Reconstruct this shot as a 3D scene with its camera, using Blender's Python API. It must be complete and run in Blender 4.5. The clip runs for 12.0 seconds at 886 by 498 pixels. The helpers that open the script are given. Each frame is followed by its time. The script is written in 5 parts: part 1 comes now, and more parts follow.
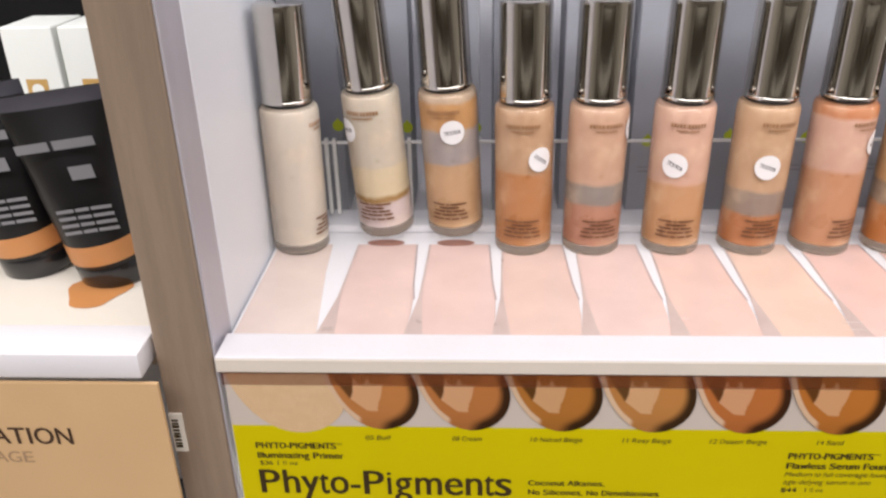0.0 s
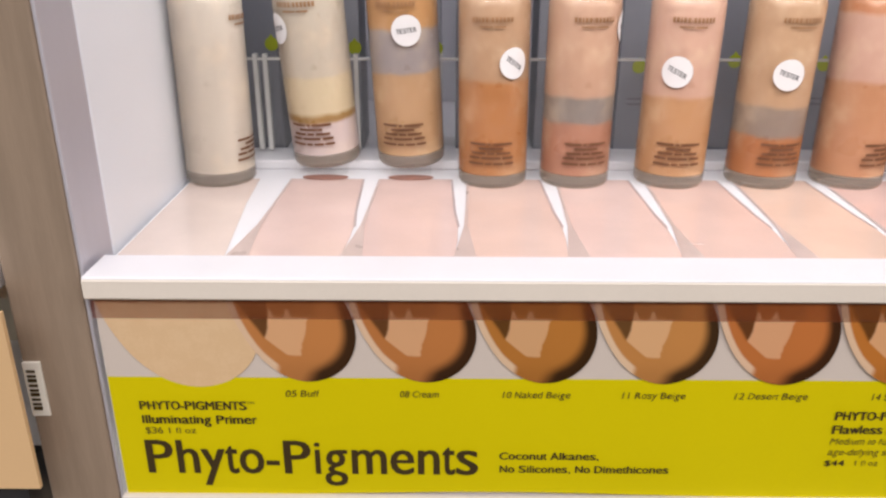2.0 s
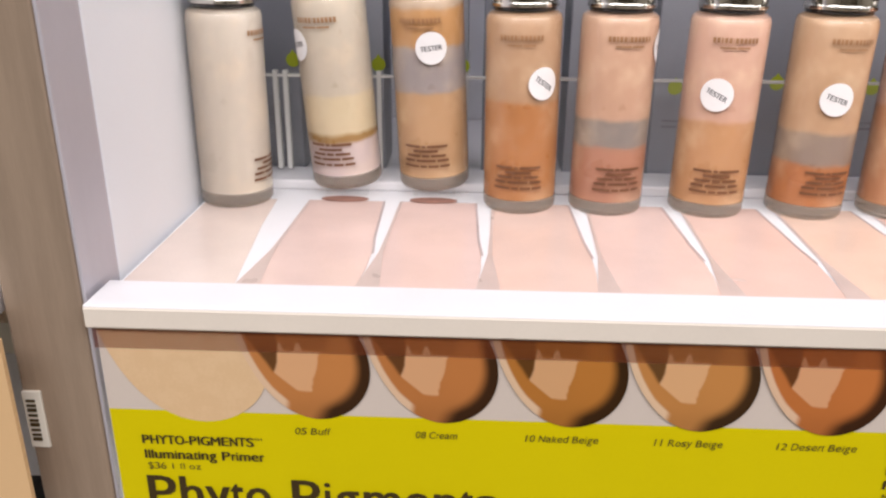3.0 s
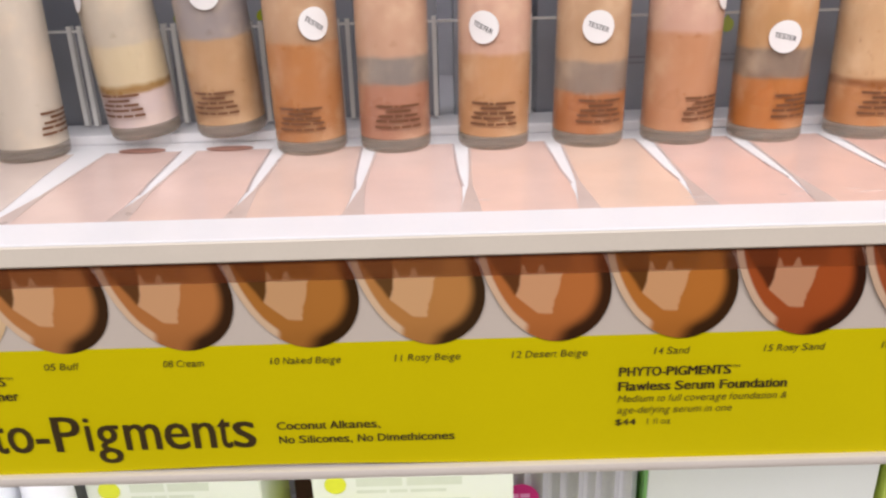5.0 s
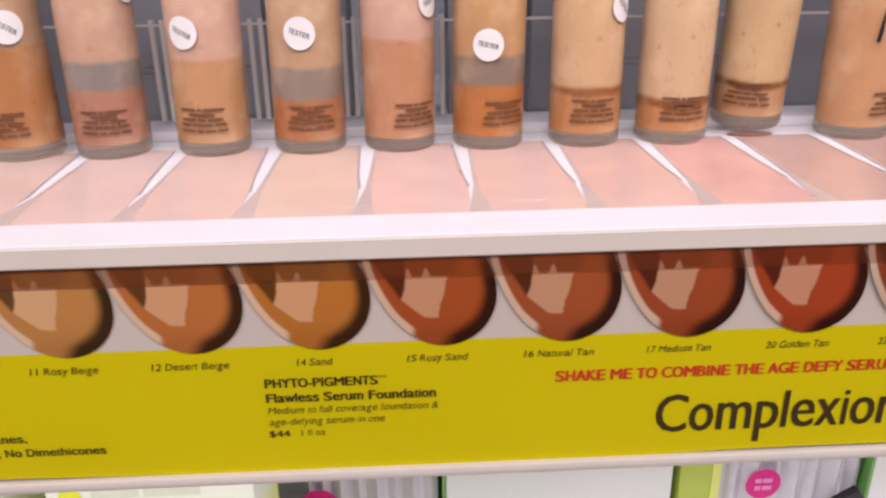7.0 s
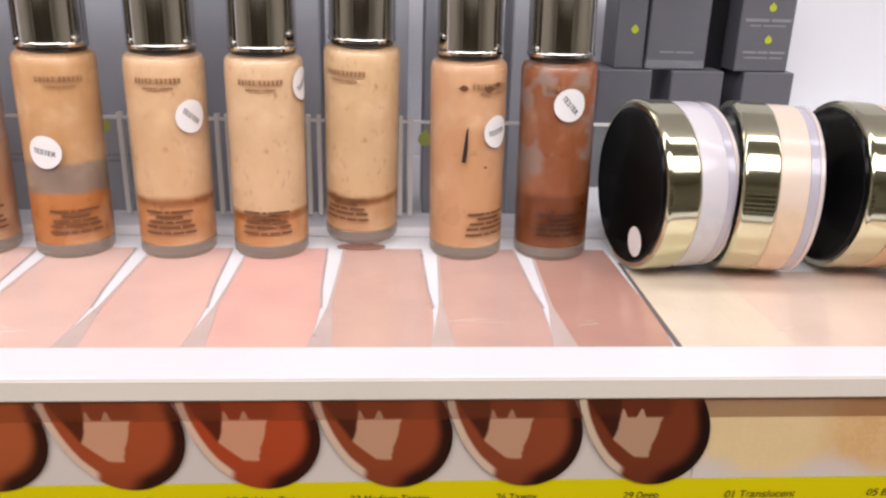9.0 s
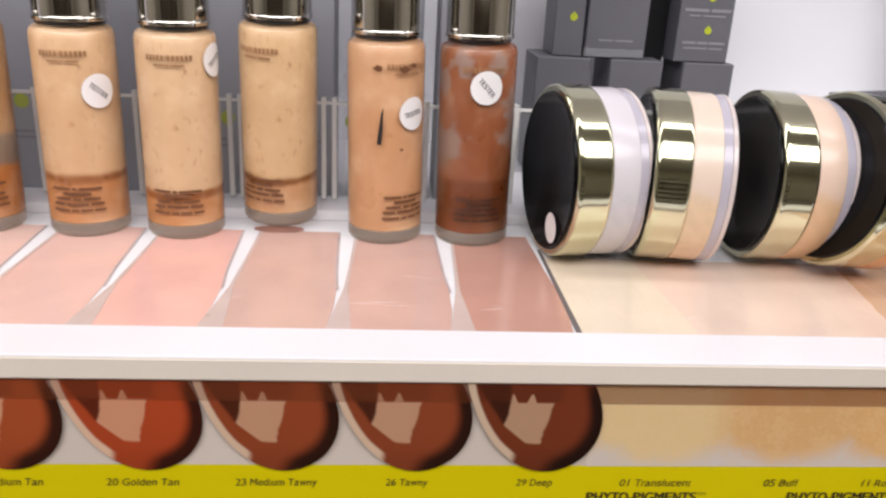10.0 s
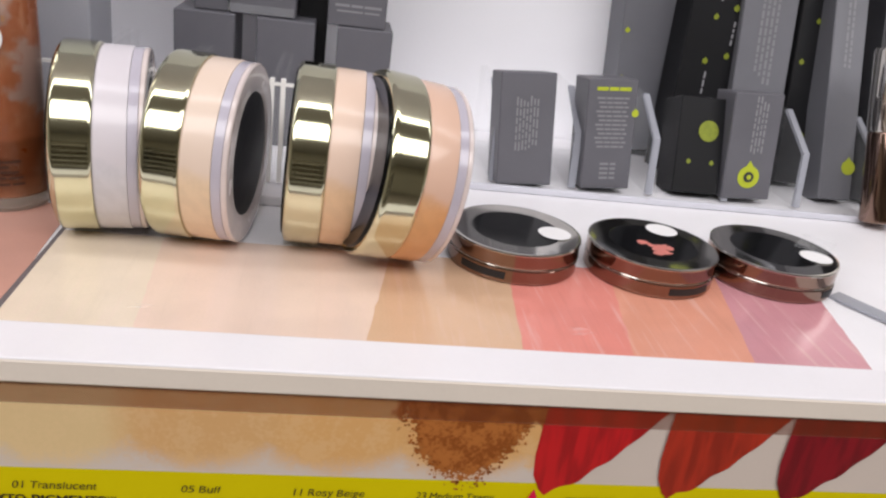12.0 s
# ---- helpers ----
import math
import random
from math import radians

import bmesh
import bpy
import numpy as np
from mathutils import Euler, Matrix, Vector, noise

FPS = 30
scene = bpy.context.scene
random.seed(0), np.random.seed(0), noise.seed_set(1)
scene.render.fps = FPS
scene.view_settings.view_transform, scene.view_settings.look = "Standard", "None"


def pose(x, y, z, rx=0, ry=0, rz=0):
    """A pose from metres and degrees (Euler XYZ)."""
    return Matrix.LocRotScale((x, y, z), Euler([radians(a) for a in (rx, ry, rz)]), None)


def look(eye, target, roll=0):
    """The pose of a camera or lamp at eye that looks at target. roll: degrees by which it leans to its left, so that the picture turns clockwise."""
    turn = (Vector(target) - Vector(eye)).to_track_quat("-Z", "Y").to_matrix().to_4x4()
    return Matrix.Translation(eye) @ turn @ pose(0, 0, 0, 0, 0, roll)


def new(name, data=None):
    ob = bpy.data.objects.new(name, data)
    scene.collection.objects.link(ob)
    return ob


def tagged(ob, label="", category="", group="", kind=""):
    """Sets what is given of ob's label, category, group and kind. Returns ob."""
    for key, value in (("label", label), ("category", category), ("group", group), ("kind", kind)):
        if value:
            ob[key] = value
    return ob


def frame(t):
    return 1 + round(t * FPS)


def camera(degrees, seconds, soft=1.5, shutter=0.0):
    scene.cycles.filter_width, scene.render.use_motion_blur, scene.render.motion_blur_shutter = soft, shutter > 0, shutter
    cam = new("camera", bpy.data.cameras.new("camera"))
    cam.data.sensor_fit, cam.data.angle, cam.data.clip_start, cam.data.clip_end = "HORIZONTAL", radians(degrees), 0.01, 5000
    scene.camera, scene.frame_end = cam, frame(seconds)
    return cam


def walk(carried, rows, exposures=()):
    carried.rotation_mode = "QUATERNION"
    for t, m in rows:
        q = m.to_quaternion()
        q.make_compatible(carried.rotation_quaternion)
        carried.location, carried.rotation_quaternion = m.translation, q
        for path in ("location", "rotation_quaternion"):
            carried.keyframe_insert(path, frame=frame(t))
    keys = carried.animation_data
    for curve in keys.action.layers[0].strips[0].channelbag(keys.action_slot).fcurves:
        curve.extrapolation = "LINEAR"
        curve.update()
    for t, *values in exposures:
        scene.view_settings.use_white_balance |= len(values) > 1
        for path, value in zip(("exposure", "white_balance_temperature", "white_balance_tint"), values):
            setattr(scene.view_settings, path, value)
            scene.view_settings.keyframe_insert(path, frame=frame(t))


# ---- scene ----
cam = camera(57.8, 12.0, soft=2.3, shutter=0.15)
PATH = [
    (0, (0.017, -0.006, 1.604), (-0.077, 1.789, 0.727), -1.3),
    (0.3, (0.035, -0.016, 1.593), (-0.037, 1.761, 0.678), -1.3),
    (0.5, (0.043, -0.021, 1.587), (0.024, 1.758, 0.674), -0.8),
    (0.8, (0.047, -0.024, 1.578), (0.091, 1.750, 0.654), -0.4),
    (1, (0.047, -0.024, 1.564), (0.092, 1.771, 0.683), -0.5),
    (1.3, (0.041, -0.008, 1.529), (0.098, 1.813, 0.703), -0.1),
    (1.5, (0.033, 0.012, 1.515), (0.082, 1.829, 0.681), -0.0),
    (1.8, (0.025, 0.037, 1.512), (0.039, 1.863, 0.696), 0.1),
    (2, (0.021, 0.049, 1.512), (0.006, 1.902, 0.76), 0.1),
    (2.3, (0.018, 0.059, 1.511), (-0.035, 1.906, 0.746), 0.3),
    (2.5, (0.018, 0.064, 1.51), (-0.039, 1.926, 0.781), 0.7),
    (2.7, (0.019, 0.069, 1.512), (-0.053, 1.932, 0.787), 0.7),
    (4.3, (0.058, 0.053, 1.507), (0.0, 1.915, 0.78), -0.8),
    (4.5, (0.068, 0.057, 1.504), (0.047, 1.916, 0.767), -0.8),
    (4.8, (0.088, 0.056, 1.496), (0.077, 1.917, 0.764), -1.4),
    (5, (0.104, 0.055, 1.493), (0.095, 1.908, 0.739), -1.7),
    (5.3, (0.127, 0.053, 1.494), (0.143, 1.905, 0.736), -1.9),
    (5.5, (0.138, 0.052, 1.494), (0.163, 1.896, 0.72), -2.0),
    (6, (0.153, 0.048, 1.48), (0.196, 1.91, 0.752), -2.0),
    (6.3, (0.170, 0.053, 1.485), (0.241, 1.898, 0.717), -1.7),
    (6.5, (0.183, 0.056, 1.49), (0.253, 1.897, 0.713), -1.6),
    (7, (0.216, 0.056, 1.494), (0.301, 1.904, 0.733), -0.8),
    (7.5, (0.264, 0.063, 1.504), (0.374, 1.925, 0.783), 0.1),
    (7.7, (0.279, 0.061, 1.507), (0.424, 1.929, 0.806), 1.0),
    (9.3, (0.408, 0.078, 1.524), (0.531, 1.954, 0.842), 1.7),
    (9.5, (0.409, 0.078, 1.524), (0.552, 1.949, 0.832), 2.3),
    (9.8, (0.417, 0.078, 1.521), (0.569, 1.952, 0.840), 2.8),
    (10, (0.429, 0.078, 1.518), (0.583, 1.947, 0.825), 3.0),
    (10.5, (0.476, 0.079, 1.516), (0.67, 1.942, 0.817), 4.2),
    (11, (0.532, 0.085, 1.52), (0.757, 1.936, 0.796), 5.4),
    (11.5, (0.588, 0.087, 1.533), (0.866, 1.922, 0.787), 6.9),
    (12, (0.601, 0.091, 1.533), (0.9, 1.906, 0.748), 8.0),
]
EXPOSURES = [(0.0, 0.0, 6500, 10), (0.5, -0.03, 6500, 10), (1.0, -0.08, 6500, 10), (1.5, -0.05, 6500, 10), (2.5, 0.14, 6500, 10), (4.5, 0.0, 6500, 10), (5.5, -0.02, 6500, 11),
             (6.5, -0.04, 6500, 17), (7.0, -0.05, 6500, 20), (7.7, -0.04, 6500, 20), (9.5, -0.02, 6500, 10), (10.5, -0.06, 6500, 10), (12.0, -0.22, 6500, 10)]
walk(cam, [(t, look(eye, target, roll)) for t, eye, target, roll in PATH], EXPOSURES)

# ---- room light ----
world = bpy.data.worlds.new("world")
scene.world = world
world.use_nodes = True
world.node_tree.nodes["Background"].inputs[0].default_value = (0.9, 0.92, 1.0, 1)
world.node_tree.nodes["Background"].inputs[1].default_value = 0.05


def lamp(name, eye, target, sx, sy, watts, colour):
    data = bpy.data.lights.new(name, "AREA")
    data.shape, data.size, data.size_y, data.energy, data.color = "RECTANGLE", sx, sy, watts, colour
    ob = new(name, data)
    ob.matrix_world = look(eye, target)
    return ob


SHELF_W, CEIL_W, LOWER_W = 1.95, 32.0, 0.85
lamp("shelf_light", (0.42, 0.33, 1.765), (0.42, 0.62, 1.50), 1.40, 0.07, SHELF_W, (0.97, 0.97, 1.0))
lamp("next_bay_light", (-0.36, 0.33, 1.765), (-0.36, 0.50, 1.40), 0.42, 0.07, SHELF_W * 0.36, (1.0, 0.97, 0.97))
lamp("lower_shelf_light", (0.42, 0.325, 1.29), (0.42, 0.42, 1.10), 1.30, 0.02, LOWER_W, (1.0, 0.98, 0.97))
for lx in (-1.1, 0.4, 1.9):
    lamp("ceiling_light", (lx, -1.20, 2.93), (lx, -1.20, 0), 1.5, 1.1, CEIL_W, (1.0, 0.975, 0.985))


# ---- materials ----
def lin(r, g, b):
    return tuple(((c / 255 + 0.055) / 1.055) ** 2.4 if c > 10 else c / 255 / 12.92 for c in (r, g, b)) + (1.0,)


def material(name, rgb, rough=0.5, metal=0.0, var=0.06, scale=60.0, stretch=(1, 1, 1), bump=0.0, coat=0.0,
             grain=900.0, rvar=0.08, spec=0.5):
    """Principled paint, plastic or metal with soft stains and fine grain."""
    m = bpy.data.materials.new(name)
    m.use_nodes = True
    nt = m.node_tree
    p = nt.nodes["Principled BSDF"]
    tc = nt.nodes.new("ShaderNodeTexCoord")
    mp = nt.nodes.new("ShaderNodeMapping")
    mp.inputs["Scale"].default_value = stretch
    nt.links.new(tc.outputs["Object"], mp.inputs[0])
    n1 = nt.nodes.new("ShaderNodeTexNoise")
    n1.inputs["Scale"].default_value, n1.inputs["Detail"].default_value = scale, 5
    n2 = nt.nodes.new("ShaderNodeTexNoise")
    n2.inputs["Scale"].default_value, n2.inputs["Detail"].default_value = grain, 3
    for n in (n1, n2):
        nt.links.new(mp.outputs[0], n.inputs["Vector"])
    add = nt.nodes.new("ShaderNodeMath")
    add.operation = "MULTIPLY_ADD"
    nt.links.new(n2.outputs[0], add.inputs[0])
    add.inputs[1].default_value = 0.4
    nt.links.new(n1.outputs[0], add.inputs[2])
    rng = nt.nodes.new("ShaderNodeMapRange")
    rng.inputs[1].default_value, rng.inputs[2].default_value = 0.45, 0.95
    rng.inputs[3].default_value, rng.inputs[4].default_value = 1 - var, 1 + var * 0.6
    nt.links.new(add.outputs[0], rng.inputs[0])
    mul = nt.nodes.new("ShaderNodeVectorMath")
    mul.operation = "SCALE"
    mul.inputs[0].default_value = rgb[:3]
    nt.links.new(rng.outputs[0], mul.inputs["Scale"])
    nt.links.new(mul.outputs[0], p.inputs["Base Color"])
    rr = nt.nodes.new("ShaderNodeMapRange")
    rr.inputs[3].default_value, rr.inputs[4].default_value = max(0.02, rough - rvar), rough + rvar
    nt.links.new(n1.outputs[0], rr.inputs[0])
    nt.links.new(rr.outputs[0], p.inputs["Roughness"])
    p.inputs["Metallic"].default_value = metal
    p.inputs["Specular IOR Level"].default_value = spec
    p.inputs["Coat Weight"].default_value = coat
    p.inputs["Coat Roughness"].default_value = 0.08
    if bump:
        b = nt.nodes.new("ShaderNodeBump")
        b.inputs["Strength"].default_value, b.inputs["Distance"].default_value = bump, 0.0006
        nt.links.new(add.outputs[0], b.inputs["Height"])
        nt.links.new(b.outputs[0], p.inputs["Normal"])
    return m


def glassy(name, rgb, rough=0.03, alpha=0.25, ior=1.49):
    """Clear acrylic: a see-through sheet with real gloss."""
    m = bpy.data.materials.new(name)
    m.use_nodes = True
    nt = m.node_tree
    p = nt.nodes["Principled BSDF"]
    p.inputs["Base Color"].default_value = rgb
    p.inputs["Roughness"].default_value = rough
    p.inputs["IOR"].default_value = ior
    p.inputs["Alpha"].default_value = alpha
    return m


class Net:
    """Small arithmetic helper for node trees."""

    def __init__(self, tree):
        self.tree = tree

    def m(self, op, a, b=0.0, c=0.0):
        n = self.tree.nodes.new("ShaderNodeMath")
        n.operation = op
        for k, v in enumerate((a, b, c)):
            if isinstance(v, (int, float)):
                n.inputs[k].default_value = v
            else:
                self.tree.links.new(v, n.inputs[k])
        return n.outputs[0]

    def step(self, x, lo, hi):
        n = self.tree.nodes.new("ShaderNodeMapRange")
        n.interpolation_type = "SMOOTHSTEP"
        n.inputs[1].default_value, n.inputs[2].default_value = min(lo, hi), max(lo, hi)
        n.inputs[3].default_value, n.inputs[4].default_value = (0.0, 1.0) if lo < hi else (1.0, 0.0)
        self.tree.links.new(x, n.inputs[0])
        return n.outputs[0]

    def mix(self, f, a, b):
        n = self.tree.nodes.new("ShaderNodeMix")
        n.data_type = "RGBA"
        for v, k in ((f, 0), (a, 6), (b, 7)):
            if isinstance(v, (int, float, tuple)):
                n.inputs[k].default_value = v
            else:
                self.tree.links.new(v, n.inputs[k])
        return n.outputs[2]

    def scale(self, col, f):
        n = self.tree.nodes.new("ShaderNodeVectorMath")
        n.operation = "SCALE"
        self.tree.links.new(col, n.inputs[0])
        n.inputs["Scale"].default_value = f
        return n.outputs[0]

    def noise(self, vec, scale, detail=4.0):
        n = self.tree.nodes.new("ShaderNodeTexNoise")
        n.inputs["Scale"].default_value, n.inputs["Detail"].default_value = scale, detail
        self.tree.links.new(vec, n.inputs["Vector"])
        return n.outputs[0]

    def away(self, u, v, cu, cv, ru=1.0, rv=1.0):
        a = self.m("MULTIPLY", self.m("SUBTRACT", u, cu), 1 / ru)
        b = self.m("MULTIPLY", self.m("SUBTRACT", v, cv), 1 / rv)
        return self.m("SQRT", self.m("ADD", self.m("MULTIPLY", a, a), self.m("MULTIPLY", b, b)))


def blank(name, rough=0.5, coat=0.0, metal=0.0):
    m = bpy.data.materials.new(name)
    m.use_nodes = True
    p = m.node_tree.nodes["Principled BSDF"]
    p.inputs["Roughness"].default_value = rough
    p.inputs["Coat Weight"].default_value = coat
    p.inputs["Coat Roughness"].default_value = 0.1
    p.inputs["Metallic"].default_value = metal
    return m, Net(m.node_tree), p


WHITE = material("white_plastic", lin(240, 237, 241), 0.35, var=0.03, scale=25, rvar=0.05)
BOARD = material("white_board", lin(242, 240, 243), 0.45, var=0.04, scale=18)
RAIL = material("rail_plastic", lin(222, 212, 206), 0.4, var=0.05, scale=30)
WALL = material("panel_white", lin(251, 250, 254), 0.6, var=0.04, scale=8)
STEEL = material("brushed_steel", lin(172, 151, 132), 0.40, 0.35, var=0.14, scale=30, stretch=(6, 6, 0.35), grain=500, bump=0.05)
STEEL_EDGE = material("satin_aluminium", lin(196, 192, 200), 0.4, 0.25, var=0.06, scale=20, stretch=(4, 4, 0.4))
FROST = material("frosted_glass", lin(240, 242, 248), 0.36, var=0.03, scale=12, rvar=0.05, spec=0.8)
YELLOW = material("printed_yellow", lin(216, 199, 0), 0.5, var=0.03, scale=14, spec=0.15)
PAPER = material("printed_greige", lin(212, 198, 188), 0.5, var=0.03, scale=20, spec=0.2)
INK = material("dark_ink", lin(62, 46, 14), 0.5, var=0.1)
INK_SOFT = material("soft_ink", lin(96, 82, 14), 0.5, var=0.1)
RED = material("red_ink", lin(214, 46, 32), 0.5, var=0.05)
MAGENTA = material("magenta_paper", lin(222, 16, 132), 0.45, var=0.05)
BLACK = material("black_plastic", lin(26, 25, 27), 0.22, var=0.2, scale=40, coat=0.4)
BLACK_MATT = material("matt_black", lin(30, 30, 33), 0.5, var=0.2, scale=40)
CHROME = material("chrome", lin(206, 202, 196), 0.09, 1.0, var=0.03, scale=30, rvar=0.03)
GOLD = material("pale_gold", lin(204, 202, 174), 0.1, 1.0, var=0.04, scale=30, rvar=0.03)
BRONZE = material("rose_bronze", lin(142, 118, 106), 0.11, 1.0, var=0.06, scale=40, rvar=0.05)
CARTON = material("charcoal_carton", lin(98, 97, 103), 0.5, var=0.1, scale=35, bump=0.05)
CARTON_BACK = material("slate_carton", lin(162, 163, 171), 0.45, var=0.08, scale=35, bump=0.05)
CARTON_MID = material("dull_slate_carton", lin(140, 141, 149), 0.45, var=0.08, scale=35, bump=0.05)
CARTON_SIDE = material("mid_charcoal_carton", lin(112, 112, 118), 0.5, var=0.08, scale=35, bump=0.05)
CARTON_DARK = material("black_carton", lin(52, 52, 56), 0.45, var=0.12, scale=35, bump=0.05)
GREEN_INK = material("lime_ink", lin(178, 188, 44), 0.5, var=0.06)
GREY_INK = material("grey_ink", lin(136, 135, 139), 0.5, var=0.06)
PALE_INK = material("pale_ink", lin(214, 220, 202), 0.5, var=0.06)
ACRYLIC = glassy("clear_acrylic", (0.93, 0.95, 0.97, 1), 0.04, 0.06)
ACRYLIC_EDGE = glassy("acrylic_edge", (0.98, 0.96, 0.93, 1), 0.12, 0.88)
FROST_EDGE = material("frosted_edge", lin(206, 206, 214), 0.3, var=0.06, scale=60)
FROST_ACRYLIC = glassy("frosted_acrylic", (0.40, 0.41, 0.46, 1), 0.35, 0.8)
GLASS_WALL, net, glass = blank("satin_glass", 0.09)
glass.inputs["Base Color"].default_value = (0.97, 0.95, 0.92, 1)
glass.inputs["Transmission Weight"].default_value = 1.0
glass.inputs["IOR"].default_value = 1.28
GLASS_FOOT, net, foot = blank("glass_foot", 0.22)
foot.inputs["Base Color"].default_value = (0.74, 0.64, 0.54, 1)
foot.inputs["Transmission Weight"].default_value = 0.75
foot.inputs["IOR"].default_value = 1.46
STICKER_INK = material("sticker_ink", lin(84, 82, 86), 0.5)
STICKER = material("sticker_paper", lin(244, 242, 242), 0.5, var=0.02, scale=40)
BRAND_INK = material("faded_brand_ink", lin(158, 116, 80), 0.5, var=0.25, scale=300)
LABEL_INK = material("brown_label_ink", lin(116, 74, 46), 0.5, var=0.15)
LIME_CARD = material("lime_card", lin(228, 235, 128), 0.5, var=0.06, scale=20)
WHITE_CARD = material("white_card", lin(234, 236, 232), 0.5, var=0.04, scale=14)
BEIGE_CARD = material("beige_card", lin(222, 184, 138), 0.5, var=0.04, scale=20)
CREAM_CARD = material("cream_card", lin(232, 224, 212), 0.45, var=0.04, scale=20)
ORANGE = material("tan_band", lin(204, 140, 84), 0.45, var=0.05)
FOOT_SHADE = material("stain_and_foot_shade", lin(168, 122, 108), 0.5, var=0.3, scale=120)
FLOOR = material("shop_floor", lin(150, 140, 130), 0.35, var=0.1, scale=3)
ROOM = material("shop_wall", lin(206, 200, 186), 0.7, var=0.1, scale=2)
DARK_PANEL = material("olive_panel", lin(92, 82, 64), 0.5, var=0.15, scale=3)
CEILING = material("shop_ceiling", lin(200, 198, 194), 0.8, var=0.05, scale=2)


# ---- building helpers ----
def mesh_of(bm, name, mats, smooth=False):
    me = bpy.data.meshes.new(name)
    bm.normal_update()
    bm.to_mesh(me)
    bm.free()
    for m in mats if isinstance(mats, (list, tuple)) else (mats,):
        me.materials.append(m)
    if smooth:
        me.shade_smooth()
        me.set_sharp_from_angle(angle=radians(38))
    return me


def part(name, bm, mats, parent=None, label="", at=(0, 0, 0), smooth=False):
    ob = new(name, mesh_of(bm, name, mats, smooth))
    ob.location = at
    ob.parent = parent
    if label:
        tagged(ob, label)
    return ob


def thing(name, at, label, category, group="", kind=""):
    ob = new(name)
    ob.empty_display_size = 0.01
    ob.location = at
    return tagged(ob, label, category, group, kind)


def box(x0, x1, y0, y1, z0, z1, bev=0.0, seg=2, bm=None):
    b = bmesh.new()
    bmesh.ops.create_cube(b, size=1)
    for v in b.verts:
        v.co = ((x0 + x1) / 2 + v.co.x * (x1 - x0), (y0 + y1) / 2 + v.co.y * (y1 - y0), (z0 + z1) / 2 + v.co.z * (z1 - z0))
    if bev:
        bmesh.ops.bevel(b, geom=list(b.edges), offset=bev, segments=seg, profile=0.5, affect="EDGES")
    return b


def lathe(profile, n=48, axis="z"):
    """Solid of revolution from (radius, height) pairs, closed at both ends."""
    b = bmesh.new()
    rings = []
    for r, h in profile:
        ring = []
        for k in range(n):
            a = 2 * math.pi * k / n
            p = (r * math.sin(a), -r * math.cos(a), h)
            ring.append(b.verts.new(p if axis == "z" else (h, p[0], p[1])))
        rings.append(ring)
    for a, c in zip(rings, rings[1:]):
        for k in range(n):
            b.faces.new((a[k], a[(k + 1) % n], c[(k + 1) % n], c[k]))
    b.faces.new(list(reversed(rings[0])))
    b.faces.new(rings[-1])
    bmesh.ops.recalc_face_normals(b, faces=list(b.faces))
    return b


def flat(points, y=None, z=None, thick=0.0):
    """A flat print: outline in (x, z) at depth y, or in (x, y) at height z; a sheet with a little thickness."""
    b = bmesh.new()
    if y is not None:
        vs = [b.verts.new((p[0], y, p[1])) for p in points]
    else:
        vs = [b.verts.new((p[0], p[1], z)) for p in points]
    f = b.faces.new(vs)
    f.normal_update()
    want = Vector((0, -1, 0)) if y is not None else Vector((0, 0, 1))
    if f.normal.dot(want) < 0:
        f.normal_flip()
    return b


def merge(bms):
    out = bmesh.new()
    for b in bms:
        me = bpy.data.meshes.new("tmp")
        b.to_mesh(me)
        b.free()
        out.from_mesh(me)
        bpy.data.meshes.remove(me)
    return out


def letters(text, shear=0.0, bold=0.0):
    data = bpy.data.curves.new("letters", "FONT")
    data.body, data.size, data.resolution_u, data.shear, data.offset = text, 1.0, 3, shear, bold
    ob = new("letters", data)
    bpy.context.view_layer.update()
    me = bpy.data.meshes.new_from_object(ob.evaluated_get(bpy.context.evaluated_depsgraph_get()))
    bpy.data.objects.remove(ob)
    bpy.data.curves.remove(data)
    b = bmesh.new()
    b.from_mesh(me)
    bpy.data.meshes.remove(me)
    return b


CAP = max(v.co.y for v in letters("H").verts)


# advance, left and right edge of each letter of a plain grotesque face, in thousandths of its size
GROTESQUE = {}
for entry in ("A667,14,654 B667,74,627 C722,44,681 D722,81,674 E667,86,616 F611,86,583 G778,48,709 H722,77,646 I278,91,188 K667,76,663 "
              "L556,76,537 M833,73,761 N722,76,646 O778,39,739 P667,86,622 R722,88,684 S667,49,620 T611,14,597 U722,79,644 V667,20,647 "
              "Y667,14,653 a556,36,530 b556,58,517 c500,30,477 d556,35,499 e556,40,516 f278,14,262 g556,40,499 h556,65,491 i222,67,155 "
              "k500,67,501 l222,67,155 m833,65,769 n556,65,491 o556,35,521 p556,58,517 r333,77,332 s500,32,464 t278,14,257 u556,68,489 "
              "v500,8,492 w722,14,709 x500,11,490 y500,11,489 z500,31,469 -333,44,289 +584,39,545 &667,44,645 $556,32,520 1556,215,330").split():
    GROTESQUE[entry[0]] = tuple(float(v) for v in entry[1:].split(","))
X_HEIGHT = max(v.co.y for v in letters("x").verts)
GLYPHS = {}


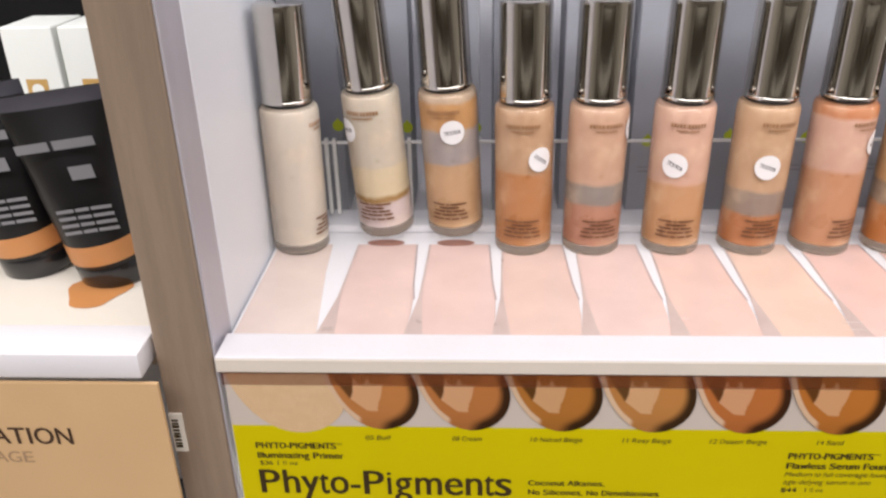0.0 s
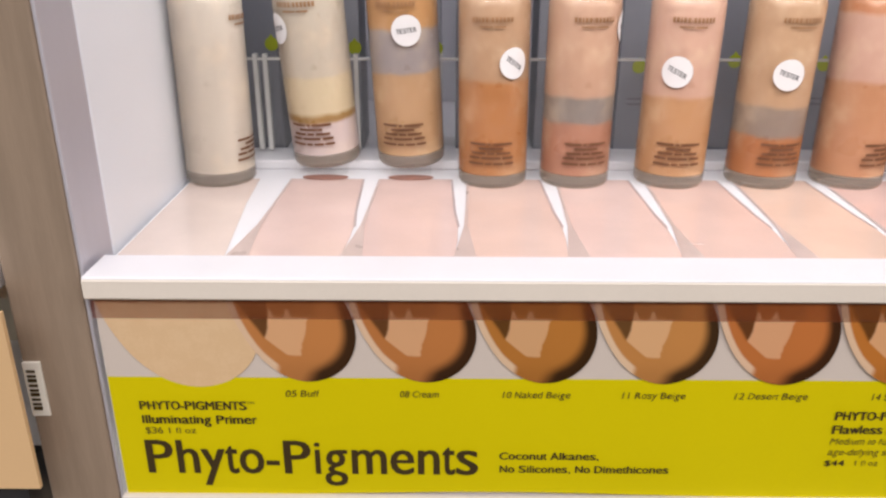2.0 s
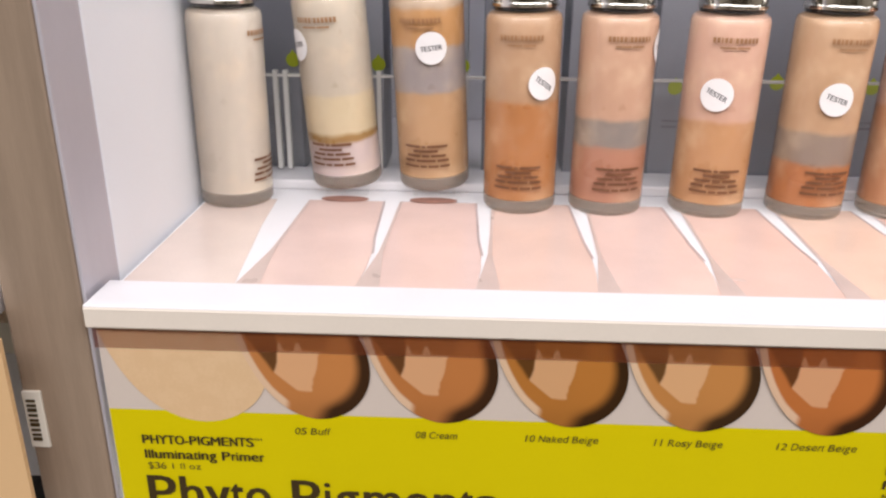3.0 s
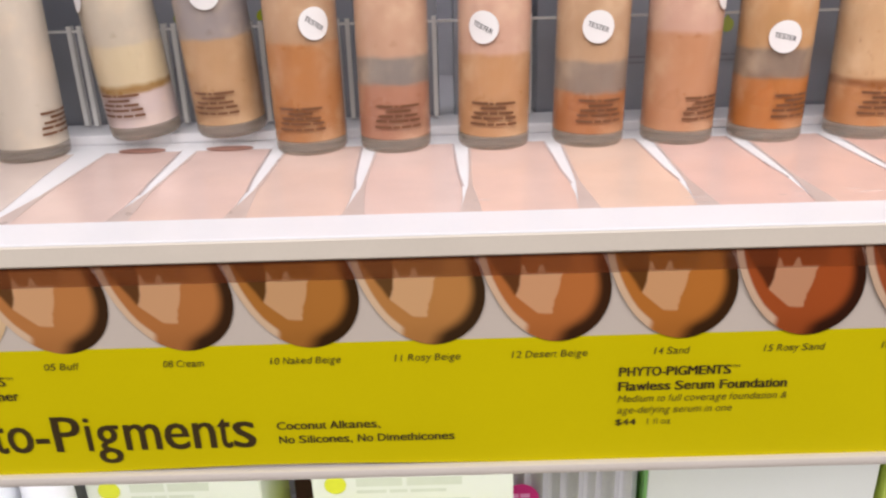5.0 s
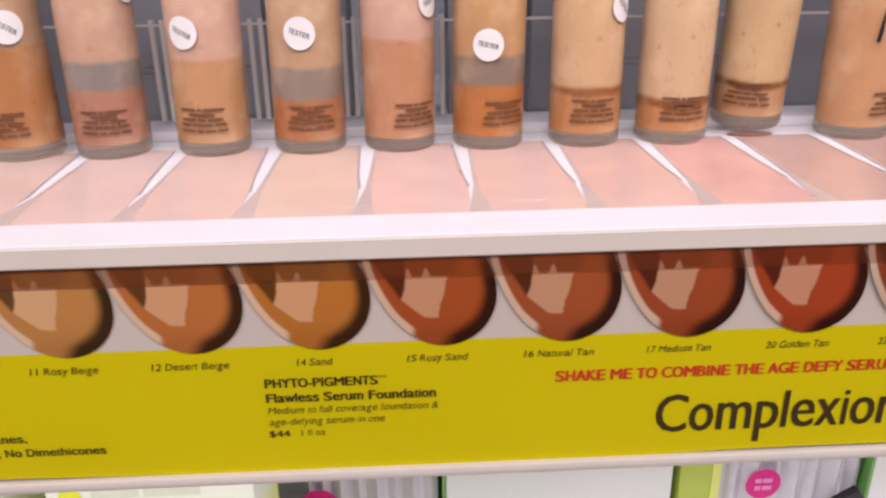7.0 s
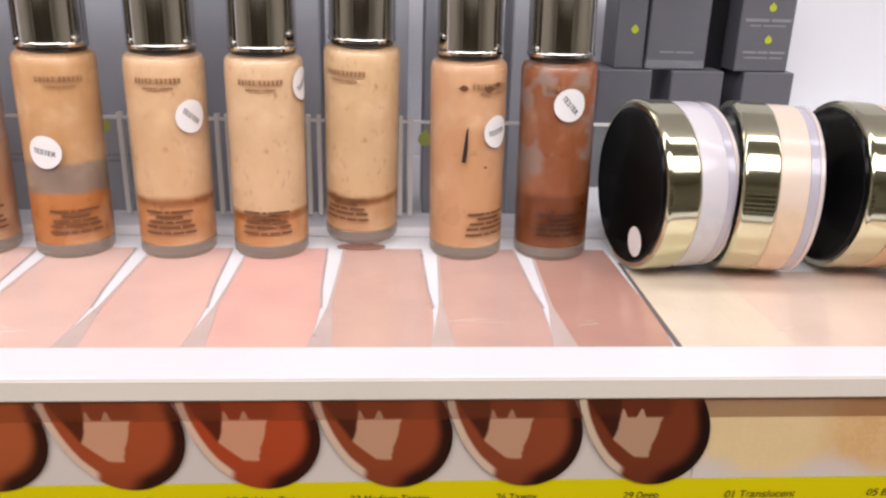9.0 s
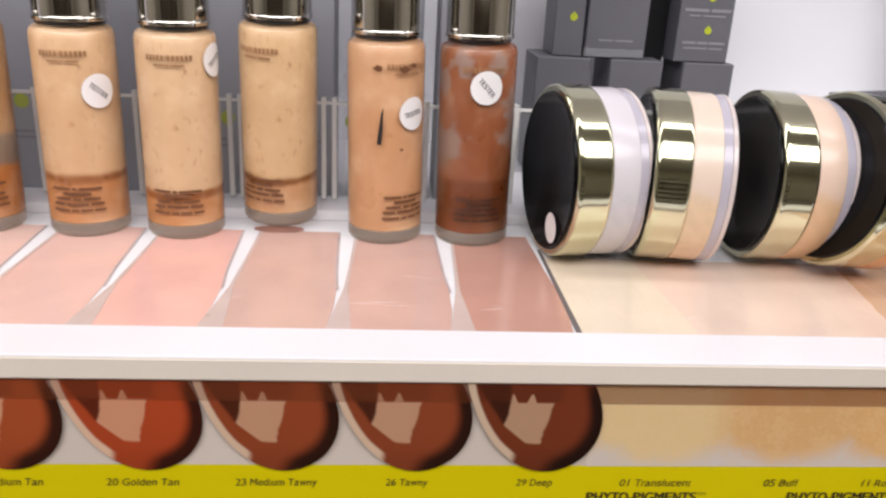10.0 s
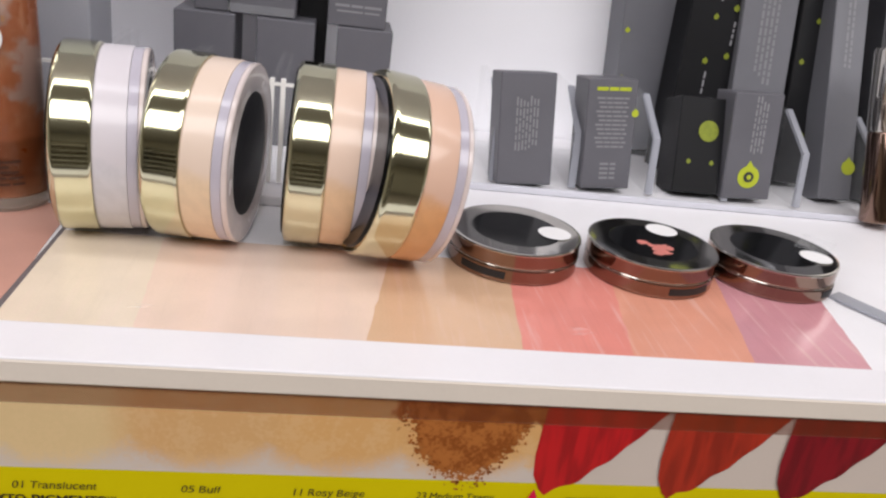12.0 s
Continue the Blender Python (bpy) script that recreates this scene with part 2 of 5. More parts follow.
def glyph(ch):
    """One letter, fitted to the grotesque widths and its tall x-height: points and faces in sizes of the capitals."""
    if ch not in GLYPHS:
        adv, lo, hi = GROTESQUE.get(ch, (278, 87, 191) if ch == "," else (556, 34, 520))
        b = letters(ch)
        x0, x1 = min(v.co.x for v in b.verts), max(v.co.x for v in b.verts)
        pts = []
        for v in b.verts:
            h = v.co.y / CAP
            if ch.islower():
                xh = X_HEIGHT / CAP
                h = h / xh * 0.73 if h < xh else 0.73 + (h - xh) * 0.27 / max(1.0 - xh, 0.05)
            pts.append(((lo + (v.co.x - x0) / (x1 - x0) * (hi - lo)) / 718, min(h, 1.03)))
        GLYPHS[ch] = (adv / 718, pts, [[v.index for v in f.verts] for f in b.faces])
        b.free()
    return GLYPHS[ch]


def line(text, x0, x1, zmid, cap, y, shear=0.0, bold=0.0):
    """A line of print on a plane facing the camera: spans x0..x1, capitals of height cap round zmid."""
    pts, faces, pen = [], [], 0.0
    for ch in text:
        if ch == " ":
            pen += 278 / 718
            continue
        adv, glyph_pts, glyph_faces = glyph(ch)
        faces += [[len(pts) + i for i in f] for f in glyph_faces]
        pts += [(pen + px + shear * h, h) for px, h in glyph_pts]
        pen += adv
    lo, hi = min(p[0] for p in pts), max(p[0] for p in pts)
    b = bmesh.new()
    for k, dx in enumerate((0.0,) if not bold else (0.0, -bold * cap, bold * cap)):
        vs = [b.verts.new((x0 + dx + (px - lo) / (hi - lo) * (x1 - x0), y - 0.00004 * k, zmid - cap / 2 + h * cap)) for px, h in pts]
        for f in faces:
            b.faces.new([vs[i] for i in f])
    return b


def word(name, b, mat, parent):
    """Links a line of large print letter by letter: islands that share their width form one letter."""
    todo, islands = set(b.verts), []
    while todo:
        stack, seen = [todo.pop()], []
        while stack:
            v = stack.pop()
            seen.append(v)
            for e in v.link_edges:
                o = e.other_vert(v)
                if o in todo:
                    todo.discard(o)
                    stack.append(o)
        xs = [v.co.x for v in seen]
        islands.append((min(xs), max(xs), seen))
    groups = []
    for lo, hi, vs in sorted(islands, key=lambda i: i[0] - i[1]):
        for g in groups:
            if min(hi, g[1]) - max(lo, g[0]) > 0.5 * (hi - lo):
                g[2].extend(vs)
                break
        else:
            groups.append([lo, hi, list(vs)])
    for lo, hi, vs in sorted(groups, key=lambda g: g[0]):
        c = bmesh.new()
        copy = {v: c.verts.new(v.co) for v in vs}
        for f in {f for v in vs for f in v.link_faces}:
            c.faces.new([copy[v] for v in f.verts])
        part(name, c, mat, parent)
    b.free()


def bars(x0, x1, zmid, h, y, words):
    """Print too small to read: a bar for each word."""
    b = bmesh.new()
    total = sum(words) + 0.5 * (len(words) - 1)
    x = x0
    for w in words:
        dx = w / total * (x1 - x0)
        vs = [b.verts.new((x + a * dx, y, zmid + c * h)) for a, c in ((0, -0.5), (1, -0.5), (1, 0.5), (0, 0.5))]
        b.faces.new(vs)
        x += dx + 0.5 / total * (x1 - x0)
    return b


def wrap(b, r, theta, z0):
    """Bends a flat print (x along the girth, z up) round a cylinder."""
    for v in b.verts:
        a = v.co.x / r + theta
        v.co = (r * math.sin(a), -r * math.cos(a), z0 + v.co.z)
    return b


def strip(x0, x1, zmid, h, words, n=3):
    """Bars for a curved label, cut finely enough to bend."""
    b = bmesh.new()
    total = sum(words) + 0.45 * (len(words) - 1)
    x = x0
    for w in words:
        dx = w / total * (x1 - x0)
        lo = [b.verts.new((x + dx * k / n, 0, zmid - h / 2)) for k in range(n + 1)]
        up = [b.verts.new((x + dx * k / n, 0, zmid + h / 2)) for k in range(n + 1)]
        for k in range(n):
            b.faces.new((lo[k], lo[k + 1], up[k + 1], up[k]))
        x += dx + 0.45 / total * (x1 - x0)
    return b


def disc(r, n=28, rings=3):
    """A flat round sticker in x and z, with inner rings so that it can bend."""
    b = bmesh.new()
    mid = b.verts.new((0, 0, 0))
    prev = None
    for j in range(1, rings + 1):
        ring = [b.verts.new((r * j / rings * math.cos(2 * math.pi * k / n), 0, r * j / rings * math.sin(2 * math.pi * k / n))) for k in range(n)]
        for k in range(n):
            if prev is None:
                b.faces.new((mid, ring[k], ring[(k + 1) % n]))
            else:
                b.faces.new((prev[k], ring[k], ring[(k + 1) % n], prev[(k + 1) % n]))
        prev = ring
    return b


def drop_logo(cx, cz, r, y):
    """A lime drop mark: a ring with a pointed tip."""
    pts = []
    n = 24
    for k in range(n):
        a = math.pi * 0.5 + 0.35 + (2 * math.pi - 0.7) * k / (n - 1)
        pts.append((cx + r * math.cos(a), cz + r * math.sin(a)))
    pts.append((cx, cz + r * 1.45))
    return flat(pts, y=y)


# ---- the setting ----
def setting():
    tagged(part("floor", box(-3.0, 4.0, -4.6, 0.75, -0.1, 0.0), FLOOR), "polished grey shop floor", "floor", kind="structure")
    tagged(part("ceiling", box(-3.0, 4.0, -4.6, 0.75, 3.0, 3.1), CEILING), "plain off-white shop ceiling", "ceiling", kind="structure")
    tagged(part("wall_south", box(-3.0, 4.0, -4.7, -4.6, 0, 3.0), ROOM), "plain taupe shop wall", "wall", kind="structure")
    tagged(part("wall_west", box(-3.1, -3.0, -4.6, 0.75, 0, 3.0), ROOM), "plain taupe shop wall", "wall", kind="structure")
    tagged(part("wall_east", box(4.0, 4.1, -4.6, 0.75, 0, 3.0), ROOM), "plain taupe shop wall", "wall", kind="structure")
    tagged(part("wall_north", box(-3.0, 4.0, 0.65, 0.75, 0, 3.0), ROOM), "plain wall behind the shelving", "wall", kind="structure")
    tagged(part("back_panel", box(-0.112, 1.10, 0.62, 0.645, 0.2, 2.05), WALL), "smooth bright white back panel of the shelf bay", "panel", kind="structure")
    # unseen shelving, added to give the gold and chrome banded reflections
    far = thing("reflection_shelving", (0.3, -3.2, 0), "unseen dark shelving with pale boards, added to stripe the reflections", "shelving", kind="structure")
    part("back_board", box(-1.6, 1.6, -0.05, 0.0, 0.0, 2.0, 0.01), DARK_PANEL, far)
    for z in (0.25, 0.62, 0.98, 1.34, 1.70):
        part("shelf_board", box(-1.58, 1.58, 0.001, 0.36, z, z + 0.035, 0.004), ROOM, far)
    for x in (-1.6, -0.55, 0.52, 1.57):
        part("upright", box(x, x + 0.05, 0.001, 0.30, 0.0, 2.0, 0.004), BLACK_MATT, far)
    # upper shelf that carries the light strip, out of view
    tagged(part("upper_shelf", box(-0.105, 1.10, 0.30, 0.618, 1.775, 1.80, 0.002), WHITE), "white upper shelf board above the display", "shelf", kind="structure")


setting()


# ---- upright post and side panel ----
def post():
    p = thing("shelf_post", (-0.1223, 0.319, 0), "brushed taupe metal upright post between two shelf bays", "post")
    part("post_face", box(-0.0137, 0.0133, -0.0135, 0.0131, 0.0, 2.05, 0.0010), STEEL, p)
    part("side_trim", box(0.0134, 0.0148, -0.0128, 0.0131, 0.0, 2.05, 0.0005), STEEL_EDGE, p, "pale satin metal edge strip")
    t = thing("side_panel", (-0.111, 0.49, 0), "frosted white glass side panel of the shelf bay", "panel", kind="structure")
    part("panel_sheet", box(-0.002, 0.0036, -0.1575, 0.128, 0.3, 2.03, 0.0008), FROST, t)
    tag = thing("price_tag", (-0.1322, 0.3046, 1.3512), "small white barcode tag clipped to the metal post", "price tag")
    part("tag_card", box(-0.0034, 0.0034, -0.0004, 0.0008, -0.0116, 0.0116, 0.0003), CREAM_CARD, tag)
    bits = []
    for k in range(9):
        z = -0.0085 + k * 0.002
        bits.append(box(-0.002, 0.0012, -0.0009, -0.0005, z, z + (0.0009 if k % 3 else 0.0013)))
    part("barcode", merge(bits), INK, tag)


post()


# ---- main shelf ----
X0, X1 = -0.1045, 1.08


# brown see-through tint that stands in for the lip's shadow on the sign
LIP_SHADOW = glassy("lip_shadow_tint", lin(110, 50, 22), 0.3, 0.36)
LIP_FRONT = material("lip_front_plastic", lin(234, 223, 211), 0.45, var=0.04, scale=30)


def shelf():
    s = thing("display_shelf", ((X0 + X1) / 2, 0.45, 1.385), "white cosmetics shelf with a rounded plastic front lip", "shelf", kind="structure")
    cx, cy, cz = s.location

    def rel(b):
        for v in b.verts:
            v.co -= Vector((cx, cy, cz))
        return b

    def prism(profile):
        b = bmesh.new()
        a = [b.verts.new((X0 - 0.0012, yy, zz)) for yy, zz in profile]
        c = [b.verts.new((X1, yy, zz)) for yy, zz in profile]
        b.faces.new(a), b.faces.new(c[::-1])
        for k in range(len(profile)):
            m = (k + 1) % len(profile)
            b.faces.new((a[k], a[m], c[m], c[k]))
        bmesh.ops.recalc_face_normals(b, faces=list(b.faces))
        return rel(b)

    part("front_lip", prism([(0.3214, 1.3949), (0.3214, 1.3978), (0.3211, 1.3986), (0.3205, 1.3988), (0.3004, 1.3988), (0.3000, 1.3985), (0.3000, 1.3949)]), WHITE, s)
    part("lip_front", prism([(0.2999, 1.3982), (0.2996, 1.3976), (0.2996, 1.3912), (0.3000, 1.3906), (0.3028, 1.3906), (0.3028, 1.3948), (0.2999, 1.3948)]), LIP_FRONT, s, "cream upright front of the lip")
    part("deck_board", rel(box(X0 - 0.002, X1, 0.3080, 0.618, 1.378, 1.3947, 0.0006)), BOARD, s)
    part("rear_step", rel(box(X0 + 0.002, 0.640, 0.4445, 0.470, 1.3948, 1.4000, 0.0010)), BOARD, s)
    part("sign_backing", rel(box(X0, X1, 0.3035, 0.3075, 1.3026, 1.3905)), RAIL, s)
    # added strip: darkens the sign's top where the lip's shadow would fall
    c = part("lip_shadow_strip", rel(box(X0, X1, 0.3008, 0.3013, 1.3828, 1.3903, 0.0001, 1)), LIP_SHADOW, s, "tinted clear strip painting the lip's shadow across the sign's top")
    c.visible_shadow = False
    part("bottom_rail", rel(box(X0 - 0.001, X1, 0.2992, 0.3034, 1.3022, 1.3064, 0.0012, 2)), RAIL, s, smooth=True)


shelf()

# ---- printed front sign ----
SHADES = [("05 Buff", (191, 124, 67)), ("08 Cream", (185, 116, 60)), ("10 Naked Beige", (179, 114, 45)),
          ("11 Rosy Beige", (192, 130, 68)), ("12 Desert Beige", (189, 110, 52)), ("14 Sand", (189, 114, 42)),
          ("15 Rosy Sand", (167, 75, 24)), ("16 Natural Tan", (163, 77, 35)), ("17 Medium Tan", (158, 67, 28)),
          ("20 Golden Tan", (167, 60, 20)), ("23 Medium Tawny", (139, 58, 24)), ("26 Tawny", (133, 56, 24)),
          ("29 Deep", (109, 40, 9))]
PITCH, LABEL_X, LABEL_Z = 0.0429, -0.0325, 1.3519
DISC_Z = 1.3840


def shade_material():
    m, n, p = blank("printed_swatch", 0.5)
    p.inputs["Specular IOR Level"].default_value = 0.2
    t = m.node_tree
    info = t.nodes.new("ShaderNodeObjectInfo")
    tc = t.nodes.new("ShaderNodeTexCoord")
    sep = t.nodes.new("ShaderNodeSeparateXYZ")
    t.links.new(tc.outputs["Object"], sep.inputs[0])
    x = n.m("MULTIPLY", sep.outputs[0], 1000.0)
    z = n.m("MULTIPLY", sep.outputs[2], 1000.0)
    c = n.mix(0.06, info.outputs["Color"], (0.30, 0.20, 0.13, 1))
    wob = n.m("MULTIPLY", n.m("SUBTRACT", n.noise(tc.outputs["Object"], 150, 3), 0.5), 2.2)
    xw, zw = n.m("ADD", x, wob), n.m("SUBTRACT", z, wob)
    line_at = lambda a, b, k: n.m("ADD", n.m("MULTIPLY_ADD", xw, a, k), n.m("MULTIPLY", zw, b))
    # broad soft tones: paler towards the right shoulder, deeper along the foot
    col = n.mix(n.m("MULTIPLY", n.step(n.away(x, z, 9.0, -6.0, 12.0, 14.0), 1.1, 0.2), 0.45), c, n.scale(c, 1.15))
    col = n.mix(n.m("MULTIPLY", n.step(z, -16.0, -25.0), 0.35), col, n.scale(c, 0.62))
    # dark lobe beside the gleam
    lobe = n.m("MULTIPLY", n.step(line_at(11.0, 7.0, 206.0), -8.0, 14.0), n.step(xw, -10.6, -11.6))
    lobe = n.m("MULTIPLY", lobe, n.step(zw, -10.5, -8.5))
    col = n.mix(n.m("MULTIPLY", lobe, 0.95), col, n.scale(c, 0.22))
    # reddish darkening above the gleam, mostly the lip's shadow put into the print
    top_shade = n.m("MULTIPLY", n.step(zw, -1.4, 0.6), n.step(xw, 8.0, 4.0))
    col = n.mix(n.m("MULTIPLY", top_shade, 0.5), col, n.scale(c, 0.55))
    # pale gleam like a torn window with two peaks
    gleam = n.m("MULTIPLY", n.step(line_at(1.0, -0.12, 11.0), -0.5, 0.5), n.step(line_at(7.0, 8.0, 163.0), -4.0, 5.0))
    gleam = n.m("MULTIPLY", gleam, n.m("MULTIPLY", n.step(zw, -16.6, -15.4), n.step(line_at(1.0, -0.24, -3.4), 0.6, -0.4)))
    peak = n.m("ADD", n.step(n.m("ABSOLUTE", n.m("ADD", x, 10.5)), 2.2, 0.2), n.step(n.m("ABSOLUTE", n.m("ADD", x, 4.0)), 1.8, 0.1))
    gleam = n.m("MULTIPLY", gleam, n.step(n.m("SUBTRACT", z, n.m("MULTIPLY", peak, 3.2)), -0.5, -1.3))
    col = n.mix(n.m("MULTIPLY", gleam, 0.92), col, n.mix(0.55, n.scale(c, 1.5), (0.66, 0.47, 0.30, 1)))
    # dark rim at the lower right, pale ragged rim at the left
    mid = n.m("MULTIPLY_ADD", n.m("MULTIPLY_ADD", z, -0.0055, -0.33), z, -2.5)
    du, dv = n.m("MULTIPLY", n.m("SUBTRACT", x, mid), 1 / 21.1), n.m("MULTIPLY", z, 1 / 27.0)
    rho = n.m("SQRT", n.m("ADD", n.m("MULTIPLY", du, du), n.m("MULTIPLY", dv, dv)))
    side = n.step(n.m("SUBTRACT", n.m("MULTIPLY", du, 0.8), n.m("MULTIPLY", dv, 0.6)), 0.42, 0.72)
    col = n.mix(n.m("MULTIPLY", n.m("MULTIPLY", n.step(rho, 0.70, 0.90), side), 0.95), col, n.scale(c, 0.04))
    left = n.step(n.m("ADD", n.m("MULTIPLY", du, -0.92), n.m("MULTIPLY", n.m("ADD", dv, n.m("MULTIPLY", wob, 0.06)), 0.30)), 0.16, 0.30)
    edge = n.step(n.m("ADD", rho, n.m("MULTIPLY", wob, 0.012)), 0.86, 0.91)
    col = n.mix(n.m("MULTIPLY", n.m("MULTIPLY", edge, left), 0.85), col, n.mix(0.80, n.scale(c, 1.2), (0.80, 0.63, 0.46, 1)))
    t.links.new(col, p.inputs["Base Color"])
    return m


def blob_outline(top, rx=0.0211, rz=0.027, n=56):
    """A drop of foundation that sags to one side, cut level at z = top."""
    a0 = math.asin(top / rz)
    pts = []
    for k in range(n + 1):
        a = math.pi - a0 + (math.pi + 2 * a0) * k / n
        z = rz * math.sin(a)
        pts.append((rx * math.cos(a) - 0.0025 - 0.33 * z - 5.5 * z * z, z))
    return pts


def powder_print():
    """Four brushed powder smears that fade into the paper: cream, tan, sand and coarse brown."""
    m, n, p = blank("powder_print", 0.6)
    p.inputs["Specular IOR Level"].default_value = 0.2
    t = m.node_tree
    tc = t.nodes.new("ShaderNodeTexCoord")
    sep = t.nodes.new("ShaderNodeSeparateXYZ")
    t.links.new(tc.outputs["Object"], sep.inputs[0])
    x, z = sep.outputs[0], sep.outputs[2]
    slow = n.m("SUBTRACT", n.noise(tc.outputs["Object"], 120, 6), 0.5)
    fine = n.m("SUBTRACT", n.noise(tc.outputs["Object"], 700, 4), 0.5)
    xw = n.m("ADD", x, n.m("MULTIPLY", slow, 0.012))
    cell = n.m("FRACT", n.m("MULTIPLY", n.m("SUBTRACT", xw, 0.5029), 1 / 0.0427))
    d = n.m("ABSOLUTE", n.m("SUBTRACT", n.m("MULTIPLY", cell, 2), 1))
    d2 = n.m("MULTIPLY", d, d)
    zz = n.m("ADD", z, n.m("ADD", n.m("MULTIPLY", slow, 0.010), n.m("MULTIPLY", fine, 0.006)))
    over = n.m("SUBTRACT", zz, n.m("MULTIPLY_ADD", d2, 0.0065, 1.3592))
    cover = n.step(over, -0.004, 0.007)
    col = n.mix(n.step(xw, 0.536, 0.552), lin(224, 195, 146), lin(216, 170, 116))
    col = n.mix(n.step(xw, 0.585, 0.600), col, lin(220, 170, 110))
    grain = n.step(n.m("ADD", slow, n.m("MULTIPLY", fine, 0.8)), -0.12, 0.16)
    col = n.mix(n.m("MULTIPLY", grain, 0.28), col, lin(234, 202, 156))
    col = n.mix(cover, lin(212, 198, 188), col)
    over2 = n.m("SUBTRACT", n.m("ADD", zz, n.m("MULTIPLY", fine, 0.012)), n.m("MULTIPLY_ADD", d2, 0.024, 1.3600))
    c2 = n.m("MULTIPLY", n.step(over2, -0.0015, 0.0015), n.step(n.m("ADD", xw, n.m("MULTIPLY", fine, 0.004)), 0.6275, 0.6295))
    deep = n.mix(grain, lin(140, 76, 30), lin(178, 108, 52))
    col = n.mix(c2, col, deep)
    t.links.new(col, p.inputs["Base Color"])
    return m


def powder_material(name, rgb, low):
    m, n, p = blank(name, 0.6)
    p.inputs["Specular IOR Level"].default_value = 0.2
    t = m.node_tree
    tc = t.nodes.new("ShaderNodeTexCoord")
    a, b = n.noise(tc.outputs["Object"], 160, 6), n.noise(tc.outputs["Object"], 900, 4)
    f = n.step(n.m("ADD", n.m("MULTIPLY", a, 0.65), n.m("MULTIPLY", b, 0.35)), 0.40, 0.62)
    t.links.new(n.mix(f, low, rgb), p.inputs["Base Color"])
    return m


def sign():
    s = thing("shelf_sign", (0.0, 0.0, 0.0), "printed shelf strip with foundation shade photographs above a yellow-green band", "sign", kind="")
    y = 0.3022
    # paper sheet whose lower edge bows a little
    def sheet(x0, x1, z1, lowline, y0, bow=0.0):
        b = bmesh.new()
        n = 60
        up, dn = [], []
        for k in range(n + 1):
            x = x0 + (x1 - x0) * k / n
            up.append(b.verts.new((x, y0, z1)))
            dn.append(b.verts.new((x, y0, lowline(x))))
        for k in range(n):
            b.faces.new((dn[k], dn[k + 1], up[k + 1], up[k]))
        return b
    low = lambda x: 1.3066 + 0.0009 * math.sin(x * 17 + 0.8) + 0.0004 * math.sin(x * 41)
    part("paper_sheet", sheet(X0 + 0.001, X1, 1.3905, low, y), PAPER, s)
    part("yellow_band", sheet(X0 + 0.001, X1, 1.3585, low, y - 0.0003), YELLOW, s)
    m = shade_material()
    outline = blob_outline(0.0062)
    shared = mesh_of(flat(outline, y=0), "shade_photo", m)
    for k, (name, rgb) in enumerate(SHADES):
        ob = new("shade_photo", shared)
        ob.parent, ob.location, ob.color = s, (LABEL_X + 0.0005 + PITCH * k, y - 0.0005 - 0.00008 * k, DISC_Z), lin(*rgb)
        w = len(name) * 0.00178
        lx = LABEL_X + PITCH * k
        part("shade_name", line(name, lx - w / 2, lx + w / 2, LABEL_Z, 0.0027, y - 0.0006, 0.16), INK, s)
    b = flat([(px - 0.0725, DISC_Z + pz) for px, pz in blob_outline(0.0062, 0.0268, 0.0295)], y=y - 0.00035)
    part("primer_photo", b, powder_material("primer_print", lin(226, 192, 152), lin(222, 187, 146)), s)
    t = y - 0.0007
    # large and small print
    word("headline_letter", line("Phyto-Pigments", -0.0935, 0.0322, 1.3238, 0.0150, t, 0, 0.020), INK, s)
    for x, top in ((-0.0932, 1.3466), (0.1640, 1.3438)):
        part("small_heading", line("PHYTO-PIGMENTS", x, x + 0.0395, top, 0.0036, t, 0, 0.045), INK, s)
        part("trade_mark", line("TM", x + 0.0398, x + 0.0425, top + 0.0012, 0.0011, t), INK, s)
    part("print_line", line("Illuminating Primer", -0.0930, -0.0505, 1.3405, 0.0036, t, 0, 0.045), INK, s)
    part("print_line", line("$36", -0.0925, -0.0860, 1.3356, 0.0028, t, 0, 0.0), INK_SOFT, s)
    part("print_line", line("1 fl oz", -0.0838, -0.0735, 1.3356, 0.0024, t), INK_SOFT, s)
    part("print_line", line("Coconut Alkanes,", 0.0405, 0.0780, 1.3250, 0.0032, t, 0, 0.035), INK, s)
    part("print_line", line("No Silicones, No Dimethicones", 0.0408, 0.1050, 1.3190, 0.0032, t, 0, 0.035), INK, s)
    part("print_line", line("Flawless Serum Foundation", 0.1640, 0.2240, 1.3378, 0.0036, t, 0, 0.045), INK, s)
    part("print_line", line("Medium to full coverage foundation &", 0.1640, 0.2248, 1.3326, 0.0028, t, 0.2), INK_SOFT, s)
    part("print_line", line("age-defying serum in one", 0.1640, 0.2055, 1.3278, 0.0028, t, 0.2), INK_SOFT, s)
    part("print_line", line("$44", 0.1637, 0.1710, 1.3228, 0.0025, t, 0, 0.045), INK, s)
    part("print_line", line("1 fl oz", 0.1752, 0.1838, 1.3228, 0.0024, t), INK_SOFT, s)
    part("red_line", line("SHAKE ME TO COMBINE THE AGE DEFY SERUM + FOUNDATION", 0.2670, 0.4345, 1.3424, 0.0043, t, 0.0, 0.05), RED, s)
    word("headline_letter", line("Complexion", 0.3050, 0.3965, 1.3247, 0.0158, t, 0.0, 0.018), INK, s)
    # powder end of the strip
    for x, name in ((0.5243, "01 Translucent"), (0.5688, "05 Buff"), (0.6095, "11 Rosy Beige"), (0.6515, "23 Medium Tawny")):
        w = len(name) * 0.00178
        part("shade_name", line(name, x - w / 2, x + w / 2, LABEL_Z, 0.0028, t, 0.16), INK, s)
